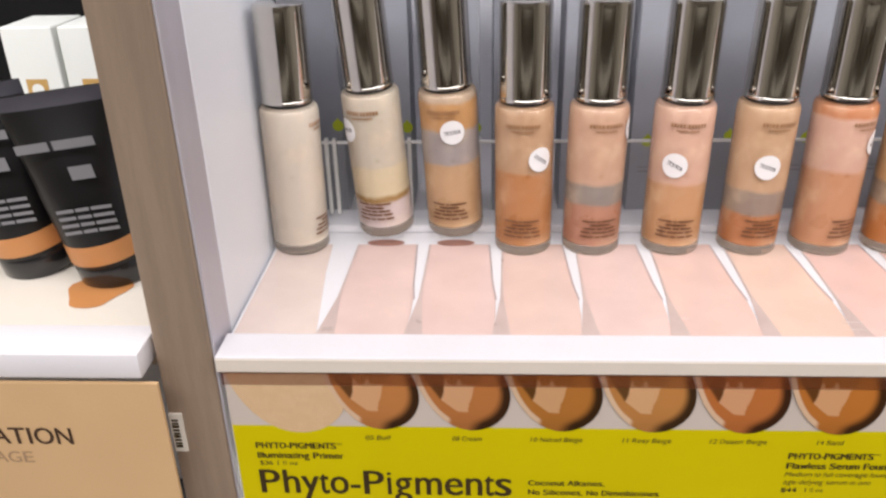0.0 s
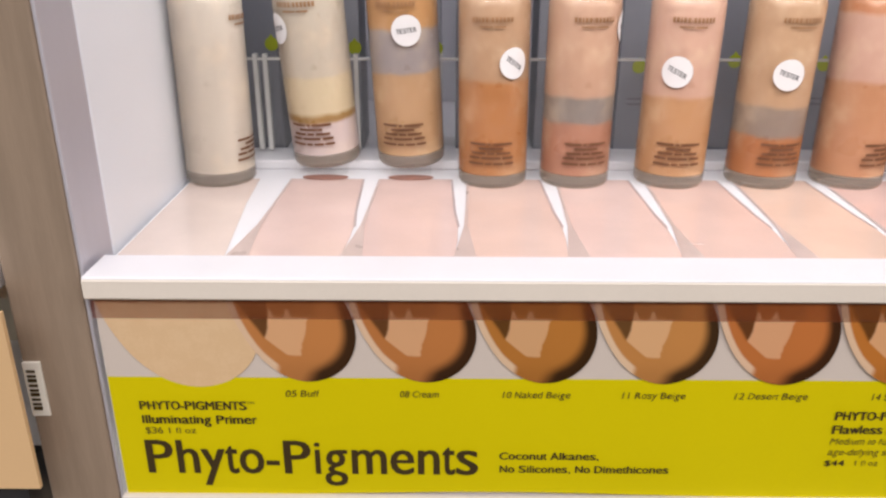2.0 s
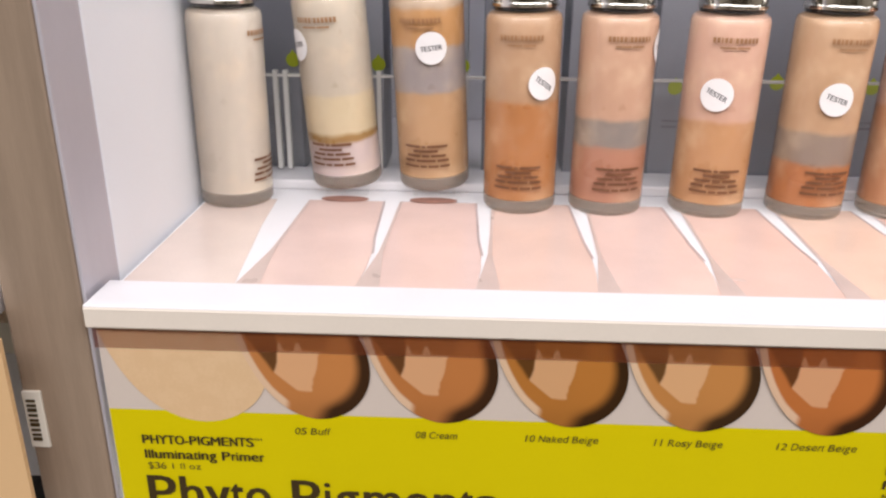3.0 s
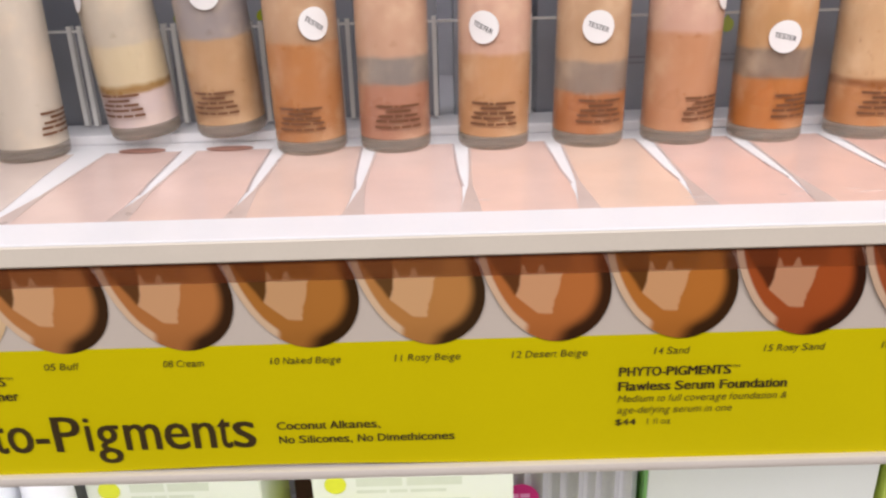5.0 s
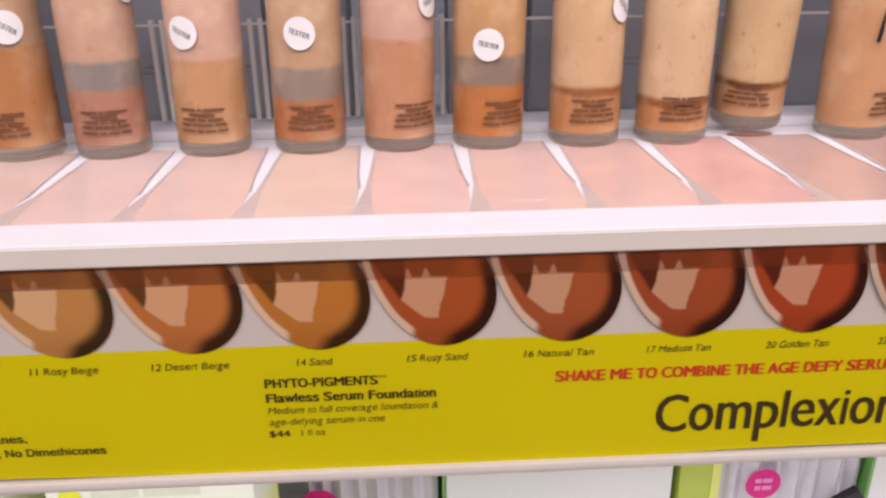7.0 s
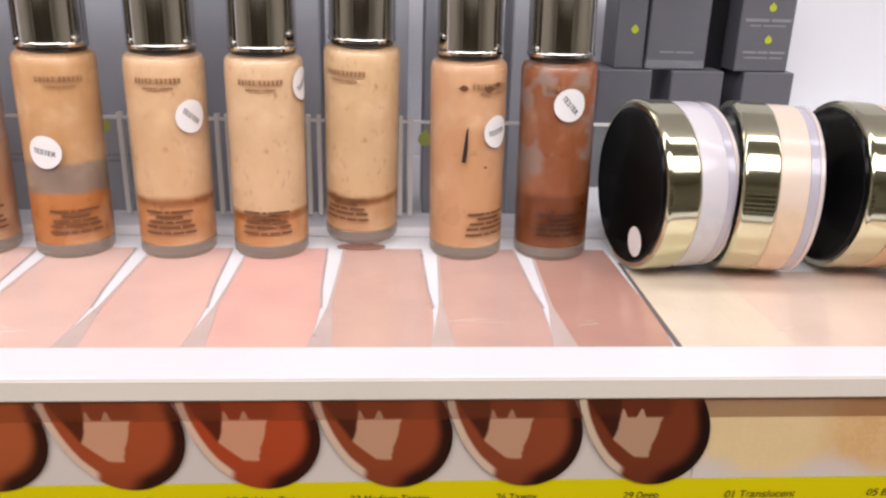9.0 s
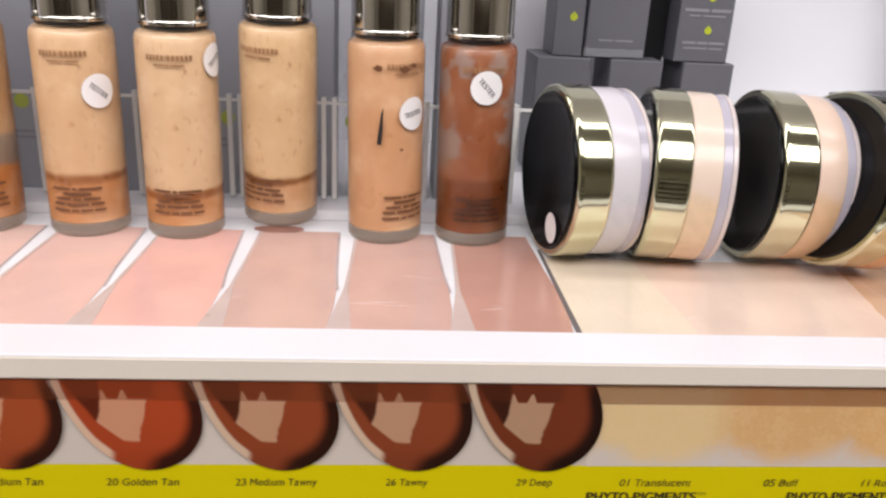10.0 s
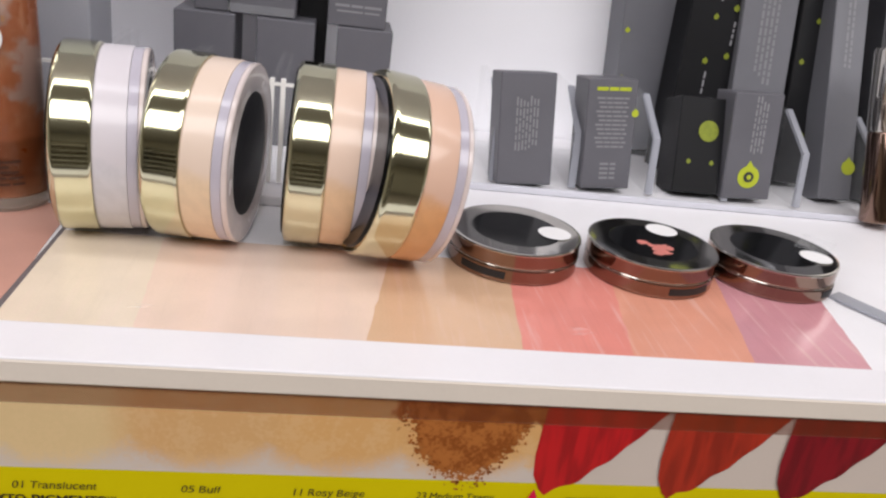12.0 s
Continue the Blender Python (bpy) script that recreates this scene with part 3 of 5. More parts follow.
    for x in (0.5010, 0.5720):
        part("small_heading", line("PHYTO-PIGMENTS", x, x + 0.0385, 1.3462, 0.0036, t, 0, 0.045), INK, s)
        part("trade_mark", line("TM", x + 0.0388, x + 0.0415, 1.3474, 0.0011, t), INK, s)
        part("print_line", bars(x, x + 0.042, 1.3402, 0.0022, t, (4, 6, 5)), INK_SOFT, s)
        part("print_line", bars(x, x + 0.016, 1.3352, 0.0018, t, (3, 4)), INK_SOFT, s)
    for k in range(3):
        part("print_line", bars(0.690 + 0.0445 * k, 0.708 + 0.0445 * k, LABEL_Z, 0.0018, t, (2, 7)), INK_SOFT, s)
    brown = powder_material("brown_print", lin(142, 76, 28), lin(176, 104, 50))
    part("powder_photo", flat([(0.4992, 1.3584), (0.6780, 1.3584), (0.6780, 1.3903), (0.4992, 1.3903)], y=y - 0.0004), powder_print(), s)
    # specks shed by the brown powder
    rnd = random.Random(5)
    bits = []
    for k in range(150):
        x = rnd.uniform(0.631, 0.673)
        edge = 1.3600 + 0.024 * abs(2 * (x - 0.6310) / 0.0427 - 1) ** 2
        z = min(1.389, edge + rnd.gauss(-0.001, 0.0022))
        r = rnd.uniform(0.0002, 0.0006)
        bits.append(flat([(x + r * math.cos(a) * rnd.uniform(0.6, 1.3), z + r * math.sin(a)) for a in (0, 1.2, 2.4, 3.7, 5)], y=y - 0.0011))
    tagged(part("powder_specks", merge(bits), brown, s), kind="stuff")
    for k, rgb in enumerate(((186, 22, 28), (166, 44, 24), (128, 10, 26))):
        x = 0.6760 + 0.0443 * k
        pts = [(x + 0.0014 - 0.0008 * k, 1.3899), (x + 0.0006 - 0.0006 * k, 1.3800), (x + 0.0002 - 0.0004 * k, 1.3700), (x + 0.0008, 1.3620), (x + 0.0036, 1.3560), (x + 0.0060, 1.3535)]
        for j in range(1, 26):
            f = j / 25
            pts.append((x + 0.0060 + 0.0370 * f ** 0.8, 1.3545 + 0.0354 * f ** 1.15 + 0.0011 * math.sin(f * 23 + k) * (1 - f)))
        mm, n, p = blank("lip_print", 0.4)
        tc = mm.node_tree.nodes.new("ShaderNodeTexCoord")
        mp = mm.node_tree.nodes.new("ShaderNodeMapping")
        mp.inputs["Rotation"].default_value, mp.inputs["Scale"].default_value = (0, radians(-28), 0), (260, 1, 40)
        mm.node_tree.links.new(tc.outputs["Object"], mp.inputs[0])
        c = lin(*rgb)
        mm.node_tree.links.new(n.mix(n.step(n.noise(mp.outputs[0], 1.0, 3), 0.35, 0.65), tuple(v * 0.72 for v in c[:3]) + (1,), tuple(v * 1.15 for v in c[:3]) + (1,)), p.inputs["Base Color"])
        part("lip_smear", flat(pts, y=y - 0.0006 - 0.0001 * k), mm, s)
    star = []
    for k in range(16):
        a = math.pi / 2 + math.pi * k / 8
        r = 0.0265 if k % 2 == 0 else 0.0145
        star.append((0.6780 + r * math.cos(a) * 0.95, 1.3300 + r * math.sin(a)))
    part("burst_mark", flat(star, y=y - 0.0012), material("crimson_ink", lin(224, 10, 72), 0.5, var=0.05), s)


sign()


# ---- printed strip on the deck ----
def deck_print():
    s = thing("deck_strip", (0, 0, 0), "glossy printed strip of skin-tone swatches lying on the white deck", "display strip")
    z = 1.3953

    def swatch(rgb, streak=0.0):
        m, n, p = blank("deck_swatch", 0.24, 0.3)
        tc = m.node_tree.nodes.new("ShaderNodeTexCoord")
        c = lin(*(v * 0.78 + w * 0.22 for v, w in zip(rgb, (236, 218, 206))))
        f = n.step(n.m("ADD", n.m("MULTIPLY", n.noise(tc.outputs["Object"], 45, 4), 0.7), n.m("MULTIPLY", n.noise(tc.outputs["Object"], 1100, 2), 0.3)), 0.35, 0.65)
        col = n.mix(f, tuple(v * 0.955 for v in c[:3]) + (1,), tuple(min(1, v * 1.03) for v in c[:3]) + (1,))
        if streak:
            mp = m.node_tree.nodes.new("ShaderNodeMapping")
            mp.inputs["Rotation"].default_value, mp.inputs["Scale"].default_value = (0, 0, radians(-24)), (420, 22, 1)
            m.node_tree.links.new(tc.outputs["Object"], mp.inputs[0])
            g = n.noise(mp.outputs[0], 1.0, 4)
            col = n.mix(n.m("MULTIPLY", n.step(g, 0.55, 0.70), streak), col, lin(244, 214, 206))
            col = n.mix(n.m("MULTIPLY", n.step(g, 0.42, 0.30), streak * 0.6), col, tuple(v * 0.7 for v in c[:3]) + (1,))
        m.node_tree.links.new(col, p.inputs["Base Color"])
        m.node_tree.links.new(n.m("MULTIPLY_ADD", n.noise(tc.outputs["Object"], 30, 5), 0.14, 0.13), p.inputs["Roughness"])
        return m

    part("strip_sheet", box(X0 - 0.001, 0.826, 0.3247, 0.4440, 1.3948, z, 0.0), BOARD, s)
    tones = ((236, 217, 208), (235, 203, 195), (235, 201, 193), (234, 201, 189), (238, 205, 197), (240, 202, 190), (242, 206, 186), (240, 198, 188),
             (238, 196, 184), (238, 190, 178), (242, 180, 168), (216, 172, 158), (210, 166, 154), (194, 138, 122))
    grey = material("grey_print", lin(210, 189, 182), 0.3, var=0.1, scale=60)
    line_grey = material("line_print", lin(196, 178, 176), 0.3, var=0.15, scale=80)
    for j, rgb in enumerate(tones):
        if j == 0:
            pts = [(-0.1045, 0.3250), (-0.0635, 0.3250), (-0.0700, 0.3900), (-0.0720, 0.4270), (-0.1045, 0.4270)]
        else:
            a = -0.0610 + 0.0431 * (j - 1)
            e = a + 0.0431
            pts = [(a + 0.0060, 0.3250), (e - 0.0026, 0.3250), (e - 0.0008, 0.3450), (e - 0.0006, 0.3600), (e - 0.0018, 0.3780), (e - 0.0034, 0.4270),
                   (a + 0.0052, 0.4270), (a + 0.0040, 0.3850), (a + 0.0034, 0.3620), (a + 0.0048, 0.3420)]
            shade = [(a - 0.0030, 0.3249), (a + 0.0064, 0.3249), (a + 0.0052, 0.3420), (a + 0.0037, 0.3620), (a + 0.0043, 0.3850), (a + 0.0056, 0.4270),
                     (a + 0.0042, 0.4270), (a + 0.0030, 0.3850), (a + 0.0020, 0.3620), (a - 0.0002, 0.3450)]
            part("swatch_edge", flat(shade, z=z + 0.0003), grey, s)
            thin = [(a - 0.0036, 0.4265), (a - 0.0026, 0.4265), (a - 0.0012, 0.3780), (a + 0.0003, 0.3600), (a - 0.0006, 0.3600), (a - 0.0022, 0.3780)]
            if j > 1:
                part("edge_line", flat(thin, z=z + 0.00035), line_grey, s)
        part("swatch", flat(pts, z=z + 0.0002), swatch(rgb), s)
    part("swatch_edge", flat([(0.4978, 0.3249), (0.5000, 0.3249), (0.4998, 0.4100), (0.4984, 0.4100)], z=z + 0.0003), material("dark_line", lin(112, 104, 106), 0.4), s)
    bands = ((0.5000, 0.5430, 0.5380, (238, 222, 198)), (0.5430, 0.6180, 0.6300, (240, 212, 194)), (0.6180, 0.6725, 0.6800, (216, 172, 134)),
             (0.6725, 0.7130, 0.7260, (234, 128, 116)), (0.7130, 0.7590, 0.7760, (230, 146, 118)), (0.7590, 0.8060, 0.8220, (206, 132, 146)))
    back0 = 0.4998
    for x0, x1, b1, rgb in bands:
        n = 14
        left = [(x0 + (back0 - x0) * k / n + (0.0006 * noise.noise(Vector((k * 0.9, x0 * 50, 0))) if x0 > 0.52 else 0), 0.3250 + 0.075 * k / n) for k in range(n + 1)]
        right = [(x1 + (b1 - x1) * k / n + 0.0006 * noise.noise(Vector((k * 0.9, x1 * 50, 0))), 0.3250 + 0.075 * k / n) for k in range(n + 1)]
        part("swatch", flat(left + right[::-1], z=z + 0.0002), swatch(rgb, 0.24 if x0 > 0.66 else 0.12), s)
        back0 = b1
    # rubbed patches and scratches on the glossy face, with white reflection streaks painted alike
    rnd = random.Random(21)
    bits = []
    for cx, cy, w in ((0.195, 0.336, 0.020), (0.232, 0.338, 0.012), (0.262, 0.341, 0.016), (0.118, 0.342, 0.006), (0.372, 0.352, 0.010), (0.402, 0.366, 0.014),
                      (0.430, 0.350, 0.016), (0.455, 0.372, 0.018), (0.470, 0.345, 0.010), (0.545, 0.340, 0.008), (0.664, 0.392, 0.010), (0.700, 0.342, 0.010), (0.770, 0.388, 0.006)):
        for k in range(4):
            x, yy, half, th = cx + rnd.gauss(0, w * 0.3), cy + rnd.gauss(0, 0.0022), w * rnd.uniform(0.15, 0.5), rnd.uniform(0.0002, 0.0009)
            slope = rnd.uniform(-0.12, 0.12)
            bits.append(flat([(x - half, yy - half * slope), (x - half * 0.3, yy - th), (x + half, yy + half * slope), (x + half * 0.2, yy + th)], z=z + 0.0005 + 0.00002 * k))
    scuffs_and_glints = part("scuff_and_glint", merge(bits), glassy("scuff_and_glint_film", (0.95, 0.92, 0.92, 1), 0.35, 0.16), s)
    tagged(scuffs_and_glints, "pale rubbed scratches and painted reflection streaks", kind="stuff").visible_shadow = False
    part("strip_edge", box(X0, 0.826, 0.3217, 0.3246, 1.3949, z + 0.0004, 0.0002, 1), material("strip_edge_grey", lin(206, 196, 200), 0.25, var=0.1), s, "grey cut edge of the strip")


deck_print()


# ---- foundation bottles ----
BODY_R, BODY_H = 0.0165, 0.0875


def liquid(name, bands, speck=0.0, patch=None):
    """Foundation seen through satin glass: settled layers with uneven borders. bands: (height, colour) from the base up."""
    m, n, p = blank(name, 0.4, 0.0)
    t = m.node_tree
    tc = t.nodes.new("ShaderNodeTexCoord")
    sep = t.nodes.new("ShaderNodeSeparateXYZ")
    t.links.new(tc.outputs["Object"], sep.inputs[0])
    wob = n.m("MULTIPLY", n.m("SUBTRACT", n.noise(tc.outputs["Object"], 90, 5), 0.5), 0.0045)
    h = n.m("ADD", sep.outputs[2], wob)
    soft = lambda rgb: tuple(v * f for v, f in zip(lin(*rgb)[:3], (0.70, 0.70, 0.77))) + (1,)
    col = soft(bands[0][1])
    for z, rgb in bands[1:]:
        col = n.mix(n.step(h, z - 0.0014, z + 0.0014), col, soft(rgb))
    big = n.noise(tc.outputs["Object"], 55, 5)
    run = t.nodes.new("ShaderNodeMapping")
    run.inputs["Scale"].default_value = (1, 1, 0.45)
    t.links.new(tc.outputs["Object"], run.inputs[0])
    film = n.noise(run.outputs[0], 130, 5)
    col = n.mix(n.m("MULTIPLY", n.step(big, 0.45, 0.75), 0.10 if patch else 0.28), col, lin(240, 214, 182))
    col = n.mix(n.m("MULTIPLY", n.m("MULTIPLY", n.step(film, 0.50, 0.70), n.step(sep.outputs[2], 0.02, 0.06)), 0.12), col, lin(232, 204, 172))
    col = n.mix(n.m("MULTIPLY", n.m("MULTIPLY", n.step(film, 0.48, 0.34), n.step(sep.outputs[2], 0.03, 0.075)), 0.07), col, lin(122, 82, 52))
    if speck:
        mp = t.nodes.new("ShaderNodeMapping")
        mp.inputs["Scale"].default_value = (1, 1, 0.45)
        t.links.new(tc.outputs["Object"], mp.inputs[0])
        f = n.m("MULTIPLY", n.step(n.noise(mp.outputs[0], 480, 6), 0.60, 0.74), n.step(sep.outputs[2], 0.022, 0.034))
        col = n.mix(n.m("MULTIPLY", f, speck * 0.9), col, lin(140, 100, 66))
    if patch:
        f = n.m("MULTIPLY", n.step(n.noise(tc.outputs["Object"], 44, 7), 0.505, 0.56), n.step(h, 0.030, 0.042))
        col = n.mix(n.m("MULTIPLY", f, 0.75), col, lin(*patch))
    t.links.new(col, p.inputs["Base Color"])
    t.links.new(n.m("MULTIPLY_ADD", big, 0.25, 0.18), p.inputs["Roughness"])
    return m


BOTTLE = [
    # x, lift, lean, label angle, sticker (angle, height) or None, liquid layers, speck, patch
    (-0.0905, 0, 0.3, 84, None, [(0, (228, 214, 190))], 0, None),
    (-0.0400, 1, -3.6, -14, (-56, 0.0665), [(0, (226, 206, 194)), (0.0225, (176, 136, 78)), (0.0262, (230, 210, 168)), (0.044, (216, 202, 176))], 0.2, None),
    (0.0020, 1, -2.6, -9, (8, 0.0660), [(0, (206, 164, 118)), (0.0460, (172, 160, 152)), (0.0660, (204, 152, 96)), (0.082, (196, 170, 140))], 0.1, None),
    (0.0420, 0, -0.6, -6, (30, 0.0585), [(0, (192, 130, 78)), (0.0500, (196, 156, 118))], 0, None),
    (0.0815, 0, 0.4, 9, (78, 0.074), [(0, (190, 134, 104)), (0.0310, (150, 138, 126)), (0.0430, (210, 168, 136))], 0, None),
    (0.1275, 0, 0.8, -4, (-21, 0.0550), [(0, (206, 154, 106)), (0.0430, (222, 178, 150))], 0, None),
    (0.1718, 0, 0.9, 9, (-2, 0.0540), [(0, (192, 124, 76)), (0.0250, (156, 136, 118)), (0.0390, (206, 166, 126))], 0, None),
    (0.2135, 0, 0.5, 30, (58, 0.0660), [(0, (206, 148, 106)), (0.0500, (220, 176, 150)), (0.080, (206, 134, 88))], 0, None),
    (0.2548, 0, 0.6, 25, (-7, 0.0475), [(0, (198, 124, 62)), (0.0290, (150, 128, 108)), (0.0420, (210, 160, 106))], 0.35, None),
    (0.3005, 0, 0.0, 3, (48, 0.0625), [(0, (208, 144, 90)), (0.0240, (160, 100, 54)), (0.0275, (224, 182, 134))], 0.5, None),
    (0.3420, 0, 0.0, 2, (76, 0.0760), [(0, (208, 144, 88)), (0.0175, (156, 92, 42)), (0.0215, (226, 188, 142))], 0.75, None),
    (0.3825, 1, 0.6, -26, None, [(0, (206, 156, 108)), (0.0195, (146, 92, 44)), (0.0230, (222, 184, 134))], 0.8, None),
    (0.4305, 0, -0.8, 34, (44, 0.0580), [(0, (212, 158, 110)), (0.060, (214, 164, 118))], 0.1, None),
    (0.4700, 0, -0.9, 4, (8, 0.0705), [(0, (136, 74, 38)), (0.0130, (120, 62, 28)), (0.0300, (150, 86, 50))], 0.45, (134, 116, 108)),
]


def bottle(k, spec):
    x, lift, lean, turn, stick, bands, speck, patch = spec
    z = (1.4024 if k < 3 else 1.4002) if lift else 1.3956
    y = (0.4400 if k < 3 else 0.4370) if lift else 0.4265
    tone = "pale cream primer" if k == 0 else "pale beige foundation" if k < 3 else "deep brown foundation" if k == 13 else "beige foundation"
    st = " and tester sticker" if stick else ""
    b = thing("foundation_bottle", (x, y, z), "%sfrosted glass bottle of %s, chrome cap%s" % ("raised " if lift else "", tone.replace(" foundation", "") if lift and st else tone, st), "bottle", "tester bottles on the shelf")
    b.rotation_euler = (radians(3.5 if lift else 0.0), radians(lean), 0)
    R = BODY_R
    g = part("glass_base", lathe([(R - 0.0028, 0), (R - 0.0010, 0.0004), (R - 0.0001, 0.0018), (R, 0.0030), (R, 0.0036), (R, 0.0066)]), GLASS_FOOT, b, "thick frosted glass foot", smooth=True)
    g.visible_shadow = False
    c = R - 0.0012
    part("filling", lathe([(c, 0.0067), (c, 0.0090), (c, 0.0300), (c, 0.0560), (c, BODY_H - 0.0045), (c - 0.0010, BODY_H - 0.0022), (c - 0.0030, BODY_H - 0.0015)]),
         liquid("foundation_%d" % k, bands, speck, patch), b, "layered foundation seen through the glass", smooth=True)
    g = part("glass_wall", lathe([(R, 0.00665), (R, 0.0080), (R, 0.0300), (R, 0.0560), (R, BODY_H - 0.0035), (R - 0.0006, BODY_H - 0.0014), (R - 0.0022, BODY_H), (0.0125, BODY_H + 0.0003)]),
             GLASS_WALL, b, "satin clear glass wall", smooth=True)
    g.visible_shadow = False
    part("collar", lathe([(0.0132, BODY_H + 0.0002), (0.0136, BODY_H + 0.0008), (0.0136, BODY_H + 0.0016)]), BLACK, b, "black collar", smooth=True)
    c = BODY_H + 0.0017
    part("cap", lathe([(0.0140, c), (0.0146, c + 0.0004), (0.0147, c + 0.0016), (0.0143, c + 0.0022), (0.0143, c + 0.0030), (0.0143, c + 0.0490), (0.0143, c + 0.0500), (0.0139, c + 0.0520), (0.0120, c + 0.0530)]), CHROME, b, "polished chrome cap", smooth=True)
    r = R + 0.00012
    ink = LABEL_INK if k != 13 else material("dark_label_ink", lin(72, 40, 26), 0.5)
    rows = [(0.0220, 0.0104, (5, 1.2, 6)), (0.0198, 0.0058, (5,)), (0.0176, 0.0094, (4, 2, 4)), (0.0153, 0.0108, (3, 5, 3)), (0.0126, 0.0112, (5, 2, 3, 3))]
    part("label_print", wrap(merge([strip(-w, w, zz, 0.00115, words) for zz, w, words in rows]), r, radians(turn), 0), ink, b, "small brown label print")
    part("brand_print", wrap(merge([strip(-0.0095, 0.0095, 0.0775, 0.0022, (1, 1, 0.6, 1, 1, 0.2, 1, 1, 1, 1, 1, 1)), strip(-0.0062, 0.0062, 0.0745, 0.0008, (6, 5))]), r, radians(turn), 0), BRAND_INK, b, "faded brand mark as plain bars")
    if stick:
        ang, zz = stick
        st = part("sticker", wrap(disc(0.0070), R + 0.0002, radians(ang), zz), STICKER, b, "round white sticker")
        w = line("TESTER", -0.0047, 0.0047, 0, 0.0021, 0, 0, 0.03)
        tilt = radians((-18, 12, 4, -35, 8, -25, -18, 20, -12, -40, 30, 0, 10, -48)[k])
        for v in w.verts:
            v.co = (v.co.x * math.cos(tilt) - v.co.z * math.sin(tilt), 0, v.co.x * math.sin(tilt) + v.co.z * math.cos(tilt))
        part("sticker_word", wrap(w, R + 0.00032, radians(ang), zz), STICKER_INK, st)
    if k == 12:
        mark = [(-0.0014, -0.0075), (0.0004, -0.0078), (0.0011, -0.002), (0.0013, 0.008), (0.0004, 0.006), (-0.0004, 0.000)]
        part("ink_stroke", wrap(flat(mark, y=0), R + 0.0002, radians(-8), 0.053), BLACK_MATT, b, "stray black ink stroke")
        for cx, cz, rr, seed in ((-0.0075, 0.0770, 0.0020, 1), (0.0040, 0.0765, 0.0024, 2), (0.0085, 0.0780, 0.0018, 3), (0.0030, 0.0430, 0.0010, 4)):
            rnd = random.Random(seed)
            blot = flat([(cx + rr * rnd.uniform(0.6, 1.5) * math.cos(q), cz + 0.6 * rr * rnd.uniform(0.5, 1.3) * math.sin(q)) for q in (i * 0.63 for i in range(10))], y=0)
            part("ink_smudge", wrap(blot, R + 0.0002, radians(14), 0), LABEL_INK, b, "smeared ink blot")
    if lift:
        # flattened reddish disc: stain and contact shadow painted under the foot
        w = thing("foot_shade_mark", (x, 0.4285, 1.3959), "flat disc painted as stain and contact shadow under a raised bottle", "tester well", "tester wells")
        ring = lathe([(0.0112, 0.0), (0.0112, 0.0002), (0.0109, 0.0003)], 32)
        bmesh.ops.scale(ring, vec=(1, 0.36, 1), verts=list(ring.verts))
        part("foot_shade_disc", ring, FOOT_SHADE, w)
        riser = thing("clear_riser", (x, 0.4375, 1.3956), "small clear acrylic riser under a raised bottle", "riser", "clear risers")
        part("riser_block", box(-0.010, 0.010, -0.0030, 0.0060, 0, z - 1.3958, 0.0004, 1), ACRYLIC, riser).visible_shadow = False


for k, spec in enumerate(BOTTLE):
    bottle(k, spec)


# ---- clear tray with cartons behind the bottles ----
def drop_mark(name, parent, cx, cz, y, r):
    return part(name, drop_logo(cx, cz, r, y), GREEN_INK, parent, "lime drop mark")


def carton(name, x0, x1, y0, y1, z0, z1, mat, label, group, marks=(), print_rows=(), lean=0.0, roll=0.0):
    c = thing(name, ((x0 + x1) / 2, y0, z0), label, "box", group)
    w = (x1 - x0) / 2
    part("carton_body", box(-w, w, 0, y1 - y0, 0, z1 - z0, 0.0006, 1), mat, c)
    for cx, cz, r in marks:
        drop_mark("drop_mark", c, cx, cz, -0.0003, r)
    for rx0, rx1, cz, h, words in print_rows:
        part("small_print", bars(rx0, rx1, cz, h, -0.0003, words), GREY_INK, c)
    c.rotation_euler = (radians(lean), radians(roll), 0)
    return c


